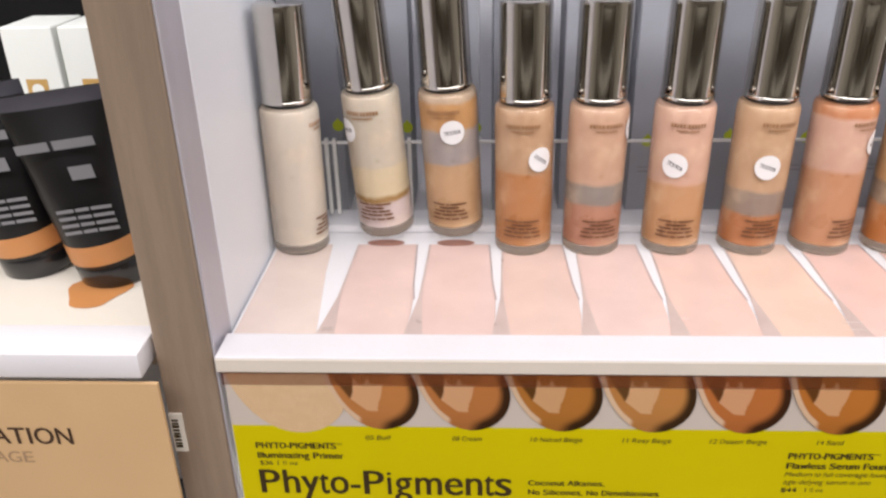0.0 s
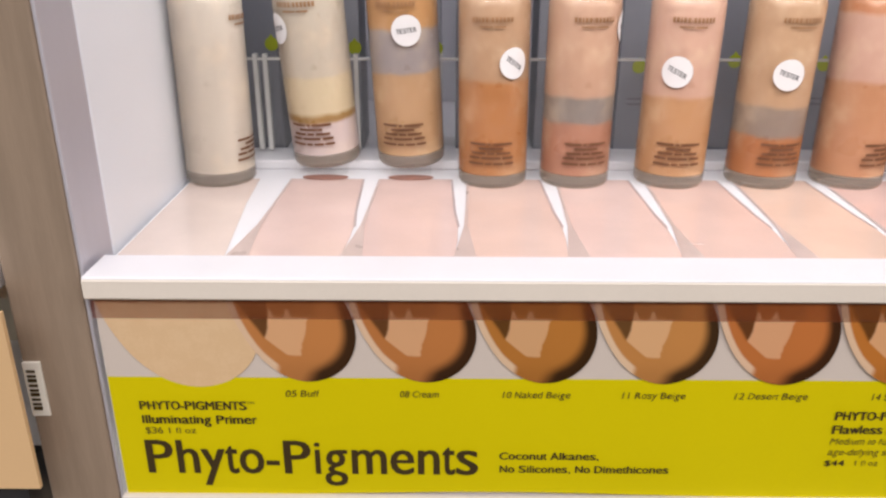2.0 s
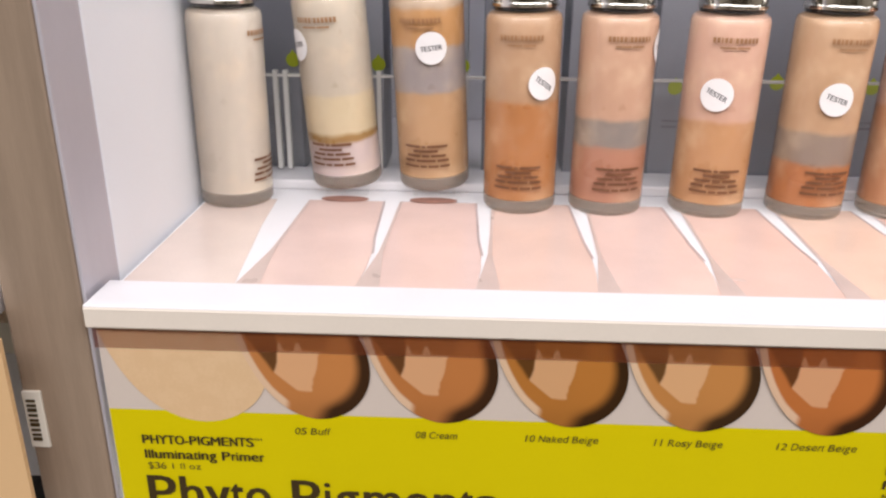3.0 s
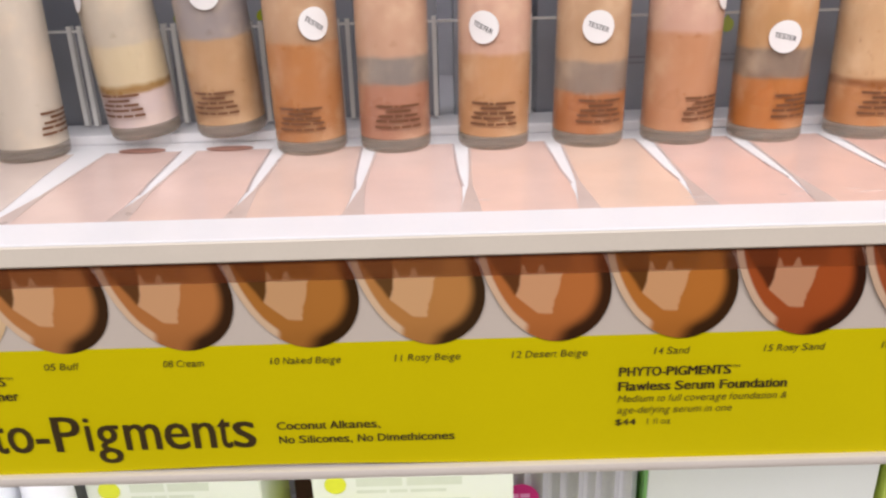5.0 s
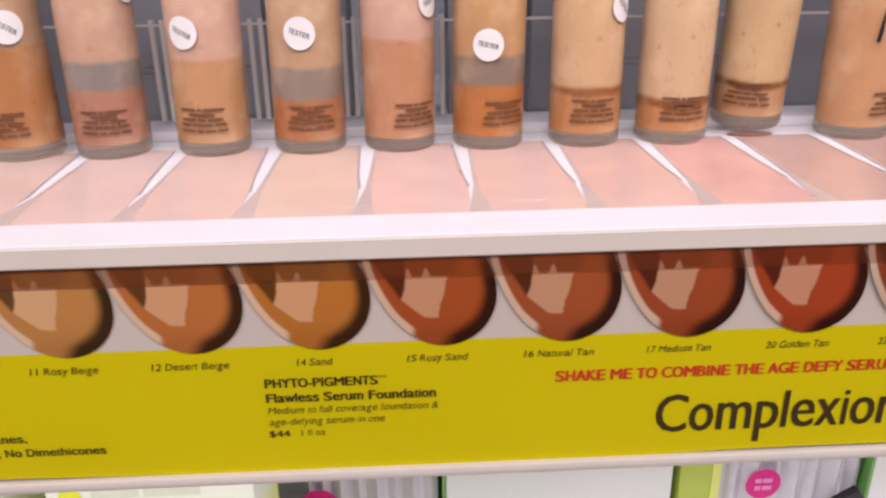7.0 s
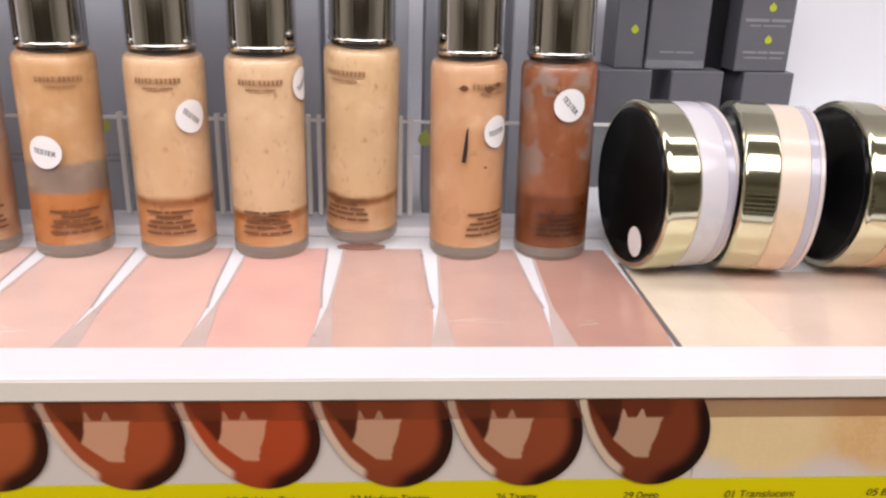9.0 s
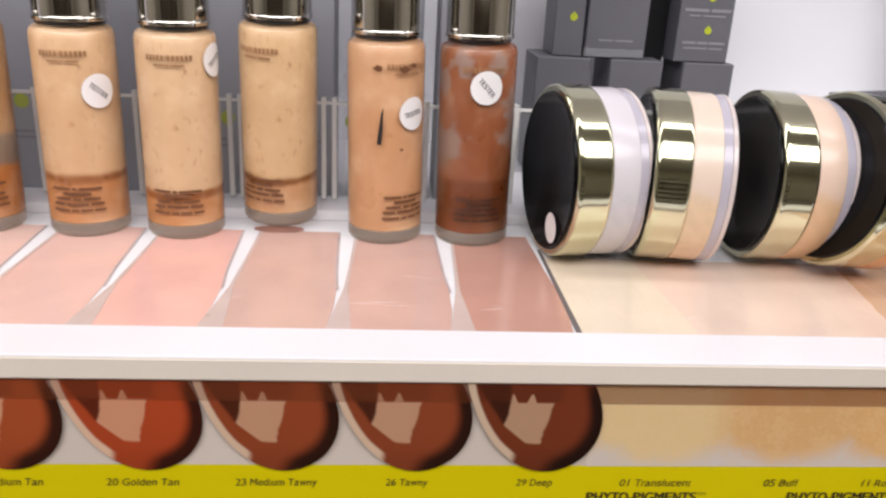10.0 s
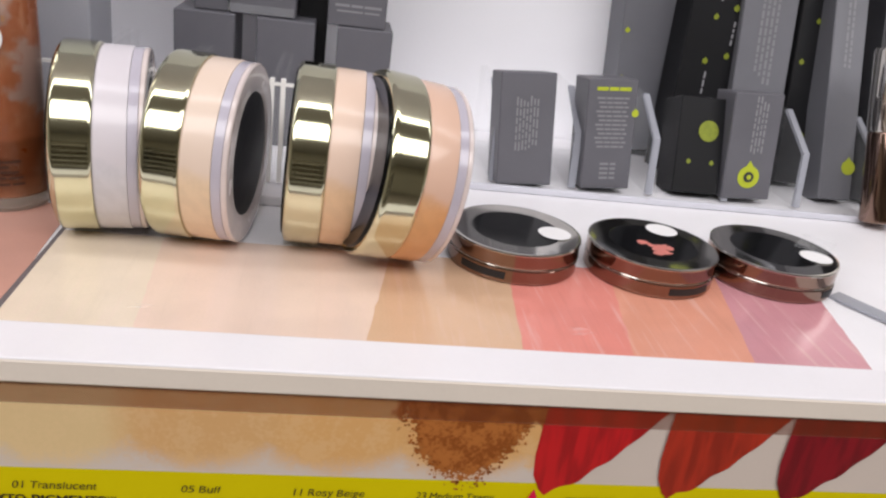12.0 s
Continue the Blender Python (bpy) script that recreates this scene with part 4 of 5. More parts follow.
def back_row():
    rnd = random.Random(11)
    marks_at = {0: (0.0145, 0.058), 1: (0.0150, 0.056), 2: (0.0150, 0.056), 5: (-0.007, 0.047), 6: (0.0, 0.050), 7: (0.005, 0.048), 8: (-0.005, 0.045), 10: (0.0085, 0.041), 12: (-0.0165, 0.041)}
    for k in range(14):
        xc = -0.0875 + 0.0431 * k
        dy = rnd.uniform(0, 0.004)
        carton("product_carton", xc - 0.0175, xc + 0.0175, 0.4790 + dy, 0.5150 + dy, 1.3950, 1.5850 - rnd.uniform(0, 0.003), CARTON_BACK if k % 3 else CARTON_MID,
               "tall charcoal cardboard product carton in a clear tray", "cartons behind the bottles",
               [(*marks_at[k], 0.0036)] if k in marks_at else [], [(-0.012, 0.012, 0.030, 0.0012, (5, 3, 4)), (-0.012, 0.008, 0.027, 0.0012, (4, 6))])
    t = thing("acrylic_tray", (0.2, 0.46, 1.3950), "clear acrylic tray with dividers on the deck", "tray")
    f = part("front_wall", box(-0.302, 0.395, 0.0000, 0.0022, 0.0087, 0.0530, 0.0004, 1), ACRYLIC, t)
    part("front_rim", box(-0.302, 0.395, -0.0003, 0.0025, 0.0528, 0.0540), ACRYLIC_EDGE, t, "bright polished acrylic rim")
    f.visible_shadow = False
    for x in (-0.0750, -0.0290, 0.0135, 0.0560, 0.0983, 0.1453, 0.1900, 0.2330, 0.2710, 0.3160, 0.3590, 0.4030, 0.4470, 0.4900, 0.5330, 0.5760):
        for dx in (-0.0225 - 0.2 + 0.0200, -0.2 + 0.0025):
            w = x + dx
            d = part("pocket_wall", box(w - 0.0009, w + 0.0009, 0.0026, 0.1000, 0.0, 0.0535, 0.0003, 1), ACRYLIC, t)
            d.visible_shadow = False
            part("wall_edge", box(w - 0.0011, w + 0.0011, -0.0012, 0.0024, 0.0067, 0.0560), ACRYLIC_EDGE, t, "bright polished edge")


back_row()


# ---- loose powder jars lying on their sides ----
def jar(x, y, powder, yaw, tilt, label, sticker=False, base_mark=True):
    R = 0.0366
    j = thing("powder_jar", (x, y, 1.3957 + 0.0345 * math.sin(radians(max(0, tilt)))), label, "powder jar", "powder jars on the strip")
    j.rotation_euler = (0, radians(tilt), radians(yaw))
    up = Matrix.Translation((0, 0, R)) @ Matrix.Diagonal((0.9, 1, 1, 1))

    def lay(b):
        bmesh.ops.transform(b, matrix=up, verts=list(b.verts))
        return b

    part("lid_top", lay(lathe([(R - 0.0042, -0.0009), (R - 0.0036, -0.0011), (R - 0.0030, -0.0006), (R - 0.0028, 0.0002)], 64, "x")), LID_BLACK, j, "glossy black lid disc", smooth=True)
    part("lid_band", lay(lathe([(R - 0.0030, 0.0000), (R - 0.0012, 0.0000), (R - 0.0003, 0.0008), (R, 0.0020), (R, 0.0026), (R, 0.0144), (R, 0.0150), (R - 0.0004, 0.0158)], 64, "x")), GOLD, j, "polished pale gold lid rim", smooth=True)
    part("jar_wall", lay(lathe([(R - 0.0012, 0.0159), (R - 0.0008, 0.0166), (R - 0.0008, 0.0172), (R - 0.0008, 0.0282), (R - 0.0010, 0.0288), (R - 0.0030, 0.0289)], 64, "x")), powder, j, "jar wall coated with loose powder", smooth=True)
    part("jar_foot", lay(lathe([(R - 0.0012, 0.02895), (R - 0.0011, 0.0290), (R - 0.0011, 0.0327), (R - 0.0013, 0.0329)], 64, "x")), JAR_FOOT, j, "cloudy lilac plastic foot", smooth=True)
    part("foot_rim", lay(lathe([(R - 0.0013, 0.03295), (R - 0.0010, 0.0332), (R - 0.0010, 0.0347), (R - 0.0016, 0.0353), (0.0262, 0.0353), (0.0250, 0.0346)], 64, "x")), JAR_RIM, j, "pale translucent plastic rim", smooth=True)
    if base_mark:
        part("foot_label", lay(lathe([(0.0246, 0.0347), (0.0246, 0.0349), (0.0240, 0.0350)], 48, "x")), BASE_LABEL, j, "round black base label")
    if sticker:
        b = disc(0.0065)
        for v in b.verts:
            v.co = (-0.0014, v.co.x - 0.014, v.co.z + R - 0.021)
        part("sticker", b, STICKER, j, "round white sticker")
    return j


JAR_FOOT = material("cloudy_plastic", lin(186, 180, 192), 0.2, var=0.06, scale=40, coat=0.5)
SMOKE = material("smoky_window", lin(22, 22, 24), 0.12, var=0.4, scale=70, spec=0.1, rvar=0.05)
LID_BLACK = material("lid_black", lin(16, 16, 16), 0.14, var=0.3, scale=60, spec=0.14, rvar=0.05)
JAR_RIM = material("milky_plastic", lin(216, 202, 198), 0.25, var=0.08, scale=60, coat=0.6)
BASE_LABEL = material("base_label", lin(34, 34, 38), 0.5, var=0.4, scale=160, spec=0.3)


def powder(name, rgb):
    """Powder settled in the lower half of a milky jar, a thin dusty film above."""
    m, n, p = blank(name, 0.34, 0.45)
    tc = m.node_tree.nodes.new("ShaderNodeTexCoord")
    sep = m.node_tree.nodes.new("ShaderNodeSeparateXYZ")
    m.node_tree.links.new(tc.outputs["Object"], sep.inputs[0])
    h = n.m("ADD", sep.outputs[2], n.m("MULTIPLY", n.m("SUBTRACT", n.noise(tc.outputs["Object"], 60, 4), 0.5), 0.014))
    c = lin(*rgb)
    film = tuple(0.6 * v + 0.4 * w for v, w in zip(c[:3], lin(220, 208, 212)[:3])) + (1,)
    f = n.step(n.noise(tc.outputs["Object"], 240, 5), 0.35, 0.65)
    col = n.mix(n.step(h, 0.034, 0.042), n.mix(f, tuple(v * 0.94 for v in c[:3]) + (1,), c), film)
    m.node_tree.links.new(col, p.inputs["Base Color"])
    return m


jar(0.4990, 0.4075, powder("powder_white", (208, 205, 211)), 8, 0.5, "translucent white loose powder jar with gold lid, on its side", True)
jar(0.5385, 0.4090, powder("powder_cream", (230, 202, 168)), -8, 1.0, "cream loose powder jar with gold lid, on its side", False)
jar(0.5850, 0.4090, powder("powder_beige", (228, 190, 150)), 0, 2.0, "beige loose powder jar with gold lid, on its side", False)
jar(0.6085, 0.3910, powder("powder_tan", (218, 162, 108)), 11, 9.0, "tan loose powder jar with gold lid, tipped towards the compacts", False)


# ---- compacts ----
def compact(x, y, turn, label, spot, smear=None, flap=False):
    c = thing("blush_compact", (x, y, 1.3957), label, "compact", "compacts on the strip")
    c.rotation_euler = (0, 0, radians(turn))
    R = 0.0282
    part("base", lathe([(R - 0.0008, 0), (R - 0.0002, 0.0003), (R, 0.0008), (R, 0.0012), (R, 0.0058), (R - 0.0003, 0.0061)], 72), BRONZE, c, "reflective rose-bronze base", smooth=True)
    part("hinge_seam", lathe([(R - 0.0006, 0.0060), (R - 0.0006, 0.0066)], 72), BLACK_MATT, c)
    part("seam_line", lathe([(R + 0.0001, 0.0066), (R + 0.0002, 0.0068), (R + 0.0001, 0.0070)], 72), CHROME, c, "thin bright seam ring", smooth=True)
    part("lid", lathe([(R - 0.0002, 0.0070), (R, 0.0073), (R, 0.0078), (R, 0.0124), (R, 0.0127)], 72), BRONZE, c, "reflective bronze lid side", smooth=True)
    part("lid_ring", lathe([(R + 0.0001, 0.0127), (R + 0.0003, 0.0131), (R + 0.0001, 0.0136), (R - 0.0006, 0.0138), (R - 0.0010, 0.0137)], 72), CHROME, c, "thin chrome ring round the lid", smooth=True)
    part("lid_top", lathe([(R - 0.0011, 0.0130), (R - 0.0011, 0.0136), (R - 0.0013, 0.01365)], 72), LID_BLACK, c, "glossy black lid top")
    part("lid_window", lathe([(0.0196, 0.01366), (0.0194, 0.01372), (0.0188, 0.01374)], 56), SMOKE, c, "smoky round window in the lid")
    part("latch", wrap(strip(-0.0105, 0.0105, 0.0034, 0.0030, (1,), 10), R + 0.0002, 0, 0), BLACK_MATT, c, "dark latch notch")
    st = disc(0.0072)
    q = radians(turn)
    sx, sy = spot[0] * math.cos(q) + spot[1] * math.sin(q), spot[1] * math.cos(q) - spot[0] * math.sin(q)
    for v in st.verts:
        v.co = (v.co.x + sx, v.co.z + sy, 0.0141)
    part("sticker", st, STICKER, c, "round white sticker")
    if smear:
        rnd = random.Random(3)
        bits = []
        for k in range(9):
            cx, cy, r = rnd.uniform(-0.006, 0.008), rnd.uniform(-0.012, 0.004), rnd.uniform(0.0018, 0.0042)
            bits.append(flat([(cx + r * rnd.uniform(0.5, 1.3) * math.cos(a), cy + 0.8 * r * rnd.uniform(0.5, 1.3) * math.sin(a)) for a in (i * 0.7 for i in range(9))], z=0.01385 + 0.00002 * k))
        part("blush_smear", merge(bits), material("blush_dust", lin(212, 128, 118), 0.6, var=0.1), c, "smeared pink blush")
    if flap:
        part("clear_flap", box(0.010, 0.031, -0.021, -0.006, 0.0143, 0.0153, 0.0005, 1), ACRYLIC, c, "loose clear plastic flap")


compact(0.6830, 0.4050, -38, "round black compact with bronze sides and white sticker, closed", (0.0165, -0.003))
compact(0.7440, 0.4015, 20, "round black compact with bronze sides and smeared pink blush", (0.0095, 0.0150), True)
compact(0.8036, 0.4058, 48, "round black compact with bronze sides and a clear flap", (0.0165, -0.0075), False, True)


# ---- cartons and dividers at the far end ----
def upright(x0, x1, z0, z1, n, seed):
    """Columns of small upright print, one bar for each word."""
    rnd = random.Random(seed)
    b = bmesh.new()
    w = (x1 - x0) / n
    for k in range(n):
        z = z0 + rnd.uniform(0, 0.15) * (z1 - z0)
        stop = z1 - rnd.uniform(0, 0.15) * (z1 - z0)
        while z < stop:
            h = rnd.uniform(0.0018, 0.0055)
            xa, xb = x0 + w * (k + 0.2), x0 + w * (k + 0.7)
            b.faces.new([b.verts.new(p) for p in ((xa, -0.0003, z), (xb, -0.0003, z), (xb, -0.0003, z + h), (xa, -0.0003, z + h))])
            z += h + 0.0010
    return b


LIME_DIM = material("dim_lime_ink", lin(128, 138, 34), 0.5, var=0.2, scale=300)


def far_end():
    small = "small charcoal cardboard carton standing behind the powder jars"
    g = "small cartons"
    for x0, x1 in ((0.5150, 0.5465), (0.5580, 0.5890), (0.6010, 0.6310)):
        carton("small_carton", x0, x1, 0.5400, 0.5780, 1.3950, 1.4650, CARTON, small, g)
    c = carton("stacked_carton", 0.5430, 0.5780, 0.5440, 0.5760, 1.4652, 1.5330, CARTON, "charcoal carton stacked on another with a torn clear window", g, [], [(-0.010, 0.010, 0.010, 0.001, (4, 5))])
    part("clear_window", box(-0.0185, 0.0165, -0.0016, -0.0006, 0.0010, 0.0055, 0.0003, 1), ACRYLIC, c, "torn clear plastic window")
    carton("stacked_carton", 0.5245, 0.5420, 0.5460, 0.5760, 1.4652, 1.5330, CARTON, "charcoal carton stacked on another, narrow side forward", g, [(0.002, 0.022, 0.0022)])
    carton("stacked_carton", 0.5950, 0.6265, 0.5420, 0.5750, 1.4652, 1.5330, CARTON, "charcoal carton with two lime marks stacked on another", g,
           [(0.002, 0.018, 0.0021), (0.002, 0.036, 0.0021)], [(-0.012, 0.013, 0.011, 0.0014, (5, 4, 6)), (-0.011, 0.012, 0.008, 0.0010, (7, 4)), (-0.013, 0.014, 0.029, 0.0018, (6, 5)), (-0.010, 0.011, 0.026, 0.0010, (3, 6))])
    carton("black_carton", 0.5785, 0.5945, 0.5600, 0.5900, 1.3950, 1.5350, BLACK_CARTON, "black carton in the gap between grey ones", g)
    # row in the clear dividers
    rows = [(-0.006, 0.007, 0.046 - 0.0028 * k, 0.0012, (4, 3, 5)) for k in range(8)]
    up = lambda ob, x0, x1, z0, z1, n, seed: part("upright_print", upright(x0, x1, z0, z1, n, seed), GREY_INK, ob)
    e = carton("end_carton", 0.6918, 0.7218, 0.4970, 0.5250, 1.3990, 1.4590, CARTON, "low charcoal carton with small pale print between dividers", "end cartons", (), (), -9.6, -4.3)
    up(e, -0.0065, 0.0065, 0.018, 0.047, 7, 1)
    e = carton("end_carton", 0.7409, 0.7685, 0.5030, 0.5290, 1.3990, 1.4592, CARTON, "low charcoal carton with lime line and pale print", "end cartons", [(0.0135, 0.042, 0.0020)], [(-0.0085 + 0.0009 * (k % 3), 0.0095 - 0.0011 * (k % 2), 0.050 - 0.0024 * k, 0.0011, (5, 4, 6, 3)) for k in range(12)] + [(-0.004, 0.005, 0.014 - 0.0026 * k, 0.0013, (3, 2)) for k in range(4)], -7.0, -4.7)
    part("lime_line", bars(-0.009, 0.010, 0.0550, 0.0020, -0.0003, (5, 4, 5)), GREEN_INK, e)
    carton("tall_carton", 0.7830, 0.8280, 0.5900, 0.6180, 1.3995, 1.5900, CARTON_SIDE, "tall charcoal carton behind the dividers", "tall cartons", [(-0.019, 0.048, 0.0016), (-0.019, 0.078, 0.0016), (-0.019, 0.100, 0.0020)], [], 0, -5)
    e = carton("low_black_carton", 0.7970, 0.8250, 0.5090, 0.5330, 1.3990, 1.4540, BLACK_CARTON, "low black carton with a large dim lime dot", "end cartons", [], [], -18)
    part("lime_dot", wrap(disc(0.0060), 9.0, 0, 0), LIME_DIM, e, "large dim lime dot").location = (0.004, 8.9994, 0.036)
    for cx in (-0.006, 0.008):
        part("lime_dot", drop_logo(cx, 0.018, 0.0013, -0.0003), LIME_DIM, e, "dim lime dot")
    e = carton("tall_carton", 0.8070, 0.8420, 0.5560, 0.5820, 1.3965, 1.5850, BLACK_CARTON, "tall black carton with two columns of lime dots", "tall cartons", [], [], -5)
    for col, row, r in ((0, 0.012, 0.0012), (1, 0.012, 0.0012), (0.35, 0.028, 0.0022), (0, 0.042, 0.0015), (1, 0.044, 0.0016), (0.1, 0.070, 0.0017), (1.1, 0.074, 0.0017), (0.2, 0.096, 0.0016), (1.1, 0.102, 0.0018), (0.3, 0.126, 0.0016), (1.1, 0.130, 0.0016)):
        part("lime_dot", drop_logo(-0.004 + 0.013 * col, row, r, -0.0003), LIME_DIM, e, "dim lime dot")
    up(e, -0.002, 0.0005, 0.050, 0.064, 1, 3)
    up(e, 0.0100, 0.0125, 0.080, 0.094, 1, 4)
    up(e, -0.001, 0.0015, 0.104, 0.118, 1, 5)
    c = carton("end_carton", 0.8264, 0.8555, 0.5067, 0.5310, 1.3990, 1.4595, CARTON, "low charcoal carton with lime drop mark", "end cartons", [(0.000, 0.013, 0.0065)], [], -8.2, -3.1)
    up(c, -0.002, 0.0065, 0.026, 0.056, 4, 7)
    part("drop_centre", wrap(disc(0.0030), 5.0, 0, 0), CARTON_DARK, c).location = (0.000, 4.9993, 0.013)
    part("drop_dot", wrap(disc(0.0014), 5.0, 0, 0), GREEN_INK, c).location = (0.000, 4.9990, 0.013)
    c = carton("tall_carton", 0.8440, 0.8780, 0.5480, 0.5720, 1.3990, 1.5790, CARTON_SIDE, "tall charcoal carton with pale upright print leaning back", "tall cartons", [], [], -7, -4)
    up(c, -0.006, 0.0065, 0.058, 0.128, 4, 6)
    e = carton("tall_carton", 0.8810, 0.8990, 0.5480, 0.5700, 1.3990, 1.5700, BLACK_CARTON, "tall slim black carton with lime marks", "tall cartons", [], [], -14)
    for cx, cz, r in ((-0.004, 0.075, 0.0016), (0.004, 0.03, 0.0018), (0.003, 0.100, 0.0015)):
        part("lime_dot", drop_logo(cx, cz, r, -0.0003), LIME_DIM, e, "dim lime dot")
    e = carton("tall_carton", 0.8960, 0.9170, 0.5210, 0.5420, 1.3990, 1.5700, CARTON_SIDE, "tall slim charcoal carton with pale upright print", "tall cartons", [(0.007, 0.020, 0.0045)], [], -20, -1)
    up(e, -0.003, 0.003, 0.078, 0.128, 2, 8)
    carton("tall_carton", 0.9270, 0.9500, 0.5250, 0.5480, 1.3990, 1.5700, CARTON_DARK, "tall slim dark carton", "tall cartons", (), (), -18)
    t = thing("divider_tray", (0.80, 0.508, 1.3950), "frosted acrylic tray with cranked dividers", "tray")
    part("tray_floor", box(-0.150, 0.180, -0.012, 0.080, 0.0, 0.0013), ACRYLIC, t)
    part("tray_front", box(-0.150, 0.180, -0.0145, -0.0121, 0.0, 0.0036, 0.0004, 1), FROST_EDGE, t, "pale frosted front edge of the tray")
    for x in (0.6916, 0.7374, 0.7832, 0.8290, 0.8748, 0.9206):
        b = bmesh.new()
        prof = [(0.0, 0.0014), (0.0060, 0.0320), (0.0370, 0.0505), (0.075, 0.0505), (0.075, 0.0014)]
        a = [b.verts.new((x - 0.8017, yy, zz)) for yy, zz in prof]
        c = [b.verts.new((x - 0.7983, yy, zz)) for yy, zz in prof]
        b.faces.new(a[::-1]), b.faces.new(c)
        for k in range(5):
            b.faces.new((a[k], a[(k + 1) % 5], c[(k + 1) % 5], c[k]))
        bmesh.ops.recalc_face_normals(b, faces=list(b.faces))
        d = part("divider", b, ACRYLIC, t)
        d.visible_shadow = False
        b = bmesh.new()
        prof = [(-0.0006, 0.0014), (0.0054, 0.0324), (0.0366, 0.0512), (0.0376, 0.0495), (0.0076, 0.0312), (0.0018, 0.0014)]
        a = [b.verts.new((x - 0.8019, yy, zz)) for yy, zz in prof]
        c = [b.verts.new((x - 0.7981, yy, zz)) for yy, zz in prof]
        for k in range(6):
            b.faces.new((a[k], a[(k + 1) % 6], c[(k + 1) % 6], c[k]))
        bmesh.ops.recalc_face_normals(b, faces=list(b.faces))
        part("divider_edge", b, FROST_ACRYLIC, t, "cranked frosted front edge")
    tube = thing("metal_tube", (0.9150, 0.4880, 1.3985), "standing brushed bronze metal tube with a clear cap", "tube")
    tube.rotation_euler = (radians(-14), radians(-5), 0)
    part("tube_body", lathe([(0.0100, 0), (0.0108, 0.001), (0.0108, 0.050), (0.0104, 0.051)], 40), BRONZE, tube, smooth=True)
    part("tube_cap", lathe([(0.0112, 0.0512), (0.0114, 0.052), (0.0114, 0.095), (0.0105, 0.097)], 40), CHROME, tube, "silver cap", smooth=True)


def strip_on_deck():
    t = thing("acrylic_strip", (0.8430, 0.3660, 1.3951), "grey acrylic strip lying loose on the white deck", "strip")
    t.rotation_euler = (0, 0, radians(-58))
    part("strip_body", box(-0.028, 0.028, -0.0045, 0.0045, 0.0, 0.0016, 0.0004, 1), FROST_ACRYLIC, t)


strip_on_deck()
BLACK_CARTON = material("deep_black_carton", lin(18, 18, 21), 0.55, var=0.15, scale=35, spec=0.3)
far_end()


# ---- lower shelf ----
def lower_shelf():
    s = thing("lower_shelf", (0.49, 0.45, 1.04), "white lower shelf with a plain front", "shelf", kind="structure")
    part("deck_board", box(-0.595, 0.59, -0.13, 0.168, -0.02, 0.0, 0.001), BOARD, s)

    def open_box(x0, x1):
        c = thing("display_carton", ((x0 + x1) / 2, 0.360, 1.04), "beige display carton with a lime top edge", "box", "display cartons")
        w = (x1 - x0) / 2
        part("front_card", box(-w, w, 0, 0.0020, 0, 0.1715), CREAM_CARD, c)
        part("top_edge", box(-w, w, -0.0006, 0.0022, 0.1717, 0.1734, 0.0004, 1), LIME_CARD, c, "lime folded edge")
        for sx in (-w, w - 0.002):
            part("side_card", box(sx, sx + 0.002, 0.0023, 0.0235, 0, 0.1680), LIME_CARD, c)
        drop_mark("drop_mark", c, -0.02, 0.158, -0.0006, 0.004)

    open_box(-0.1080, 0.0215)
    open_box(0.0265, 0.1660)

    def pale(x0, x1):
        m, n, p = blank("lime_fade_card", 0.5)
        tc = m.node_tree.nodes.new("ShaderNodeTexCoord")
        sep = m.node_tree.nodes.new("ShaderNodeSeparateXYZ")
        m.node_tree.links.new(tc.outputs["Object"], sep.inputs[0])
        h = n.m("ADD", sep.outputs[2], n.m("MULTIPLY", n.noise(tc.outputs["Object"], 30, 3), 0.03))
        m.node_tree.links.new(n.mix(n.step(h, 0.150, 0.205), lin(228, 236, 140), lin(232, 236, 224)), p.inputs["Base Color"])
        c = thing("skincare_carton", ((x0 + x1) / 2, 0.3860, 1.04), "white carton fading to lime with pale print", "box", "skincare cartons")
        w = (x1 - x0) / 2
        part("carton_body", box(-w, w, 0, 0.06, 0, 0.2380, 0.0008, 1), m, c)
        part("drop_mark", drop_logo(-w + 0.0120, 0.1915, 0.0055, -0.0005), LIME_LOGO, c, "yellow-green drop mark")
        part("brand_bar", bars(-w + 0.0225, w - 0.026, 0.1925, 0.0050, -0.0003, (5, 6)), PALE_INK, c)
        part("small_print", bars(-w + 0.0225, w - 0.034, 0.1868, 0.0020, -0.0003, (5, 3, 6)), PALE_INK, c)
        part("small_print", bars(-w + 0.0070, w - 0.022, 0.1790, 0.0052, -0.0003, (5, 8)), PALE_INK, c)
        part("lime_print", bars(-w + 0.0160, w - 0.030, 0.1662, 0.0055, -0.0003, (7, 5)), LIME_INK, c, "lime print")

    pale(-0.0820, 0.0065)
    pale(0.0325, 0.1345)
    for x0, x1 in ((0.0090, 0.0215), (0.0235, 0.0305)):
        c = thing("lime_carton", ((x0 + x1) / 2, 0.392, 1.04), "slim lime green carton", "box", "lime cartons")
        part("carton_body", box((x0 - x1) / 2, (x1 - x0) / 2, 0, 0.04, 0, 0.1460, 0.0005, 1), LIME_CARD, c)
    c = thing("brown_carton", (0.022, 0.46, 1.04), "dark brown carton standing behind lime cartons", "box")
    part("carton_body", box(-0.016, 0.016, 0, 0.05, 0, 0.232, 0.0006, 1), material("tan_card", lin(116, 82, 68), 0.5, var=0.25, scale=50), c)
    c = thing("white_tube", (-0.0945, 0.3760, 1.04), "white plastic tube standing at the shelf end", "tube")
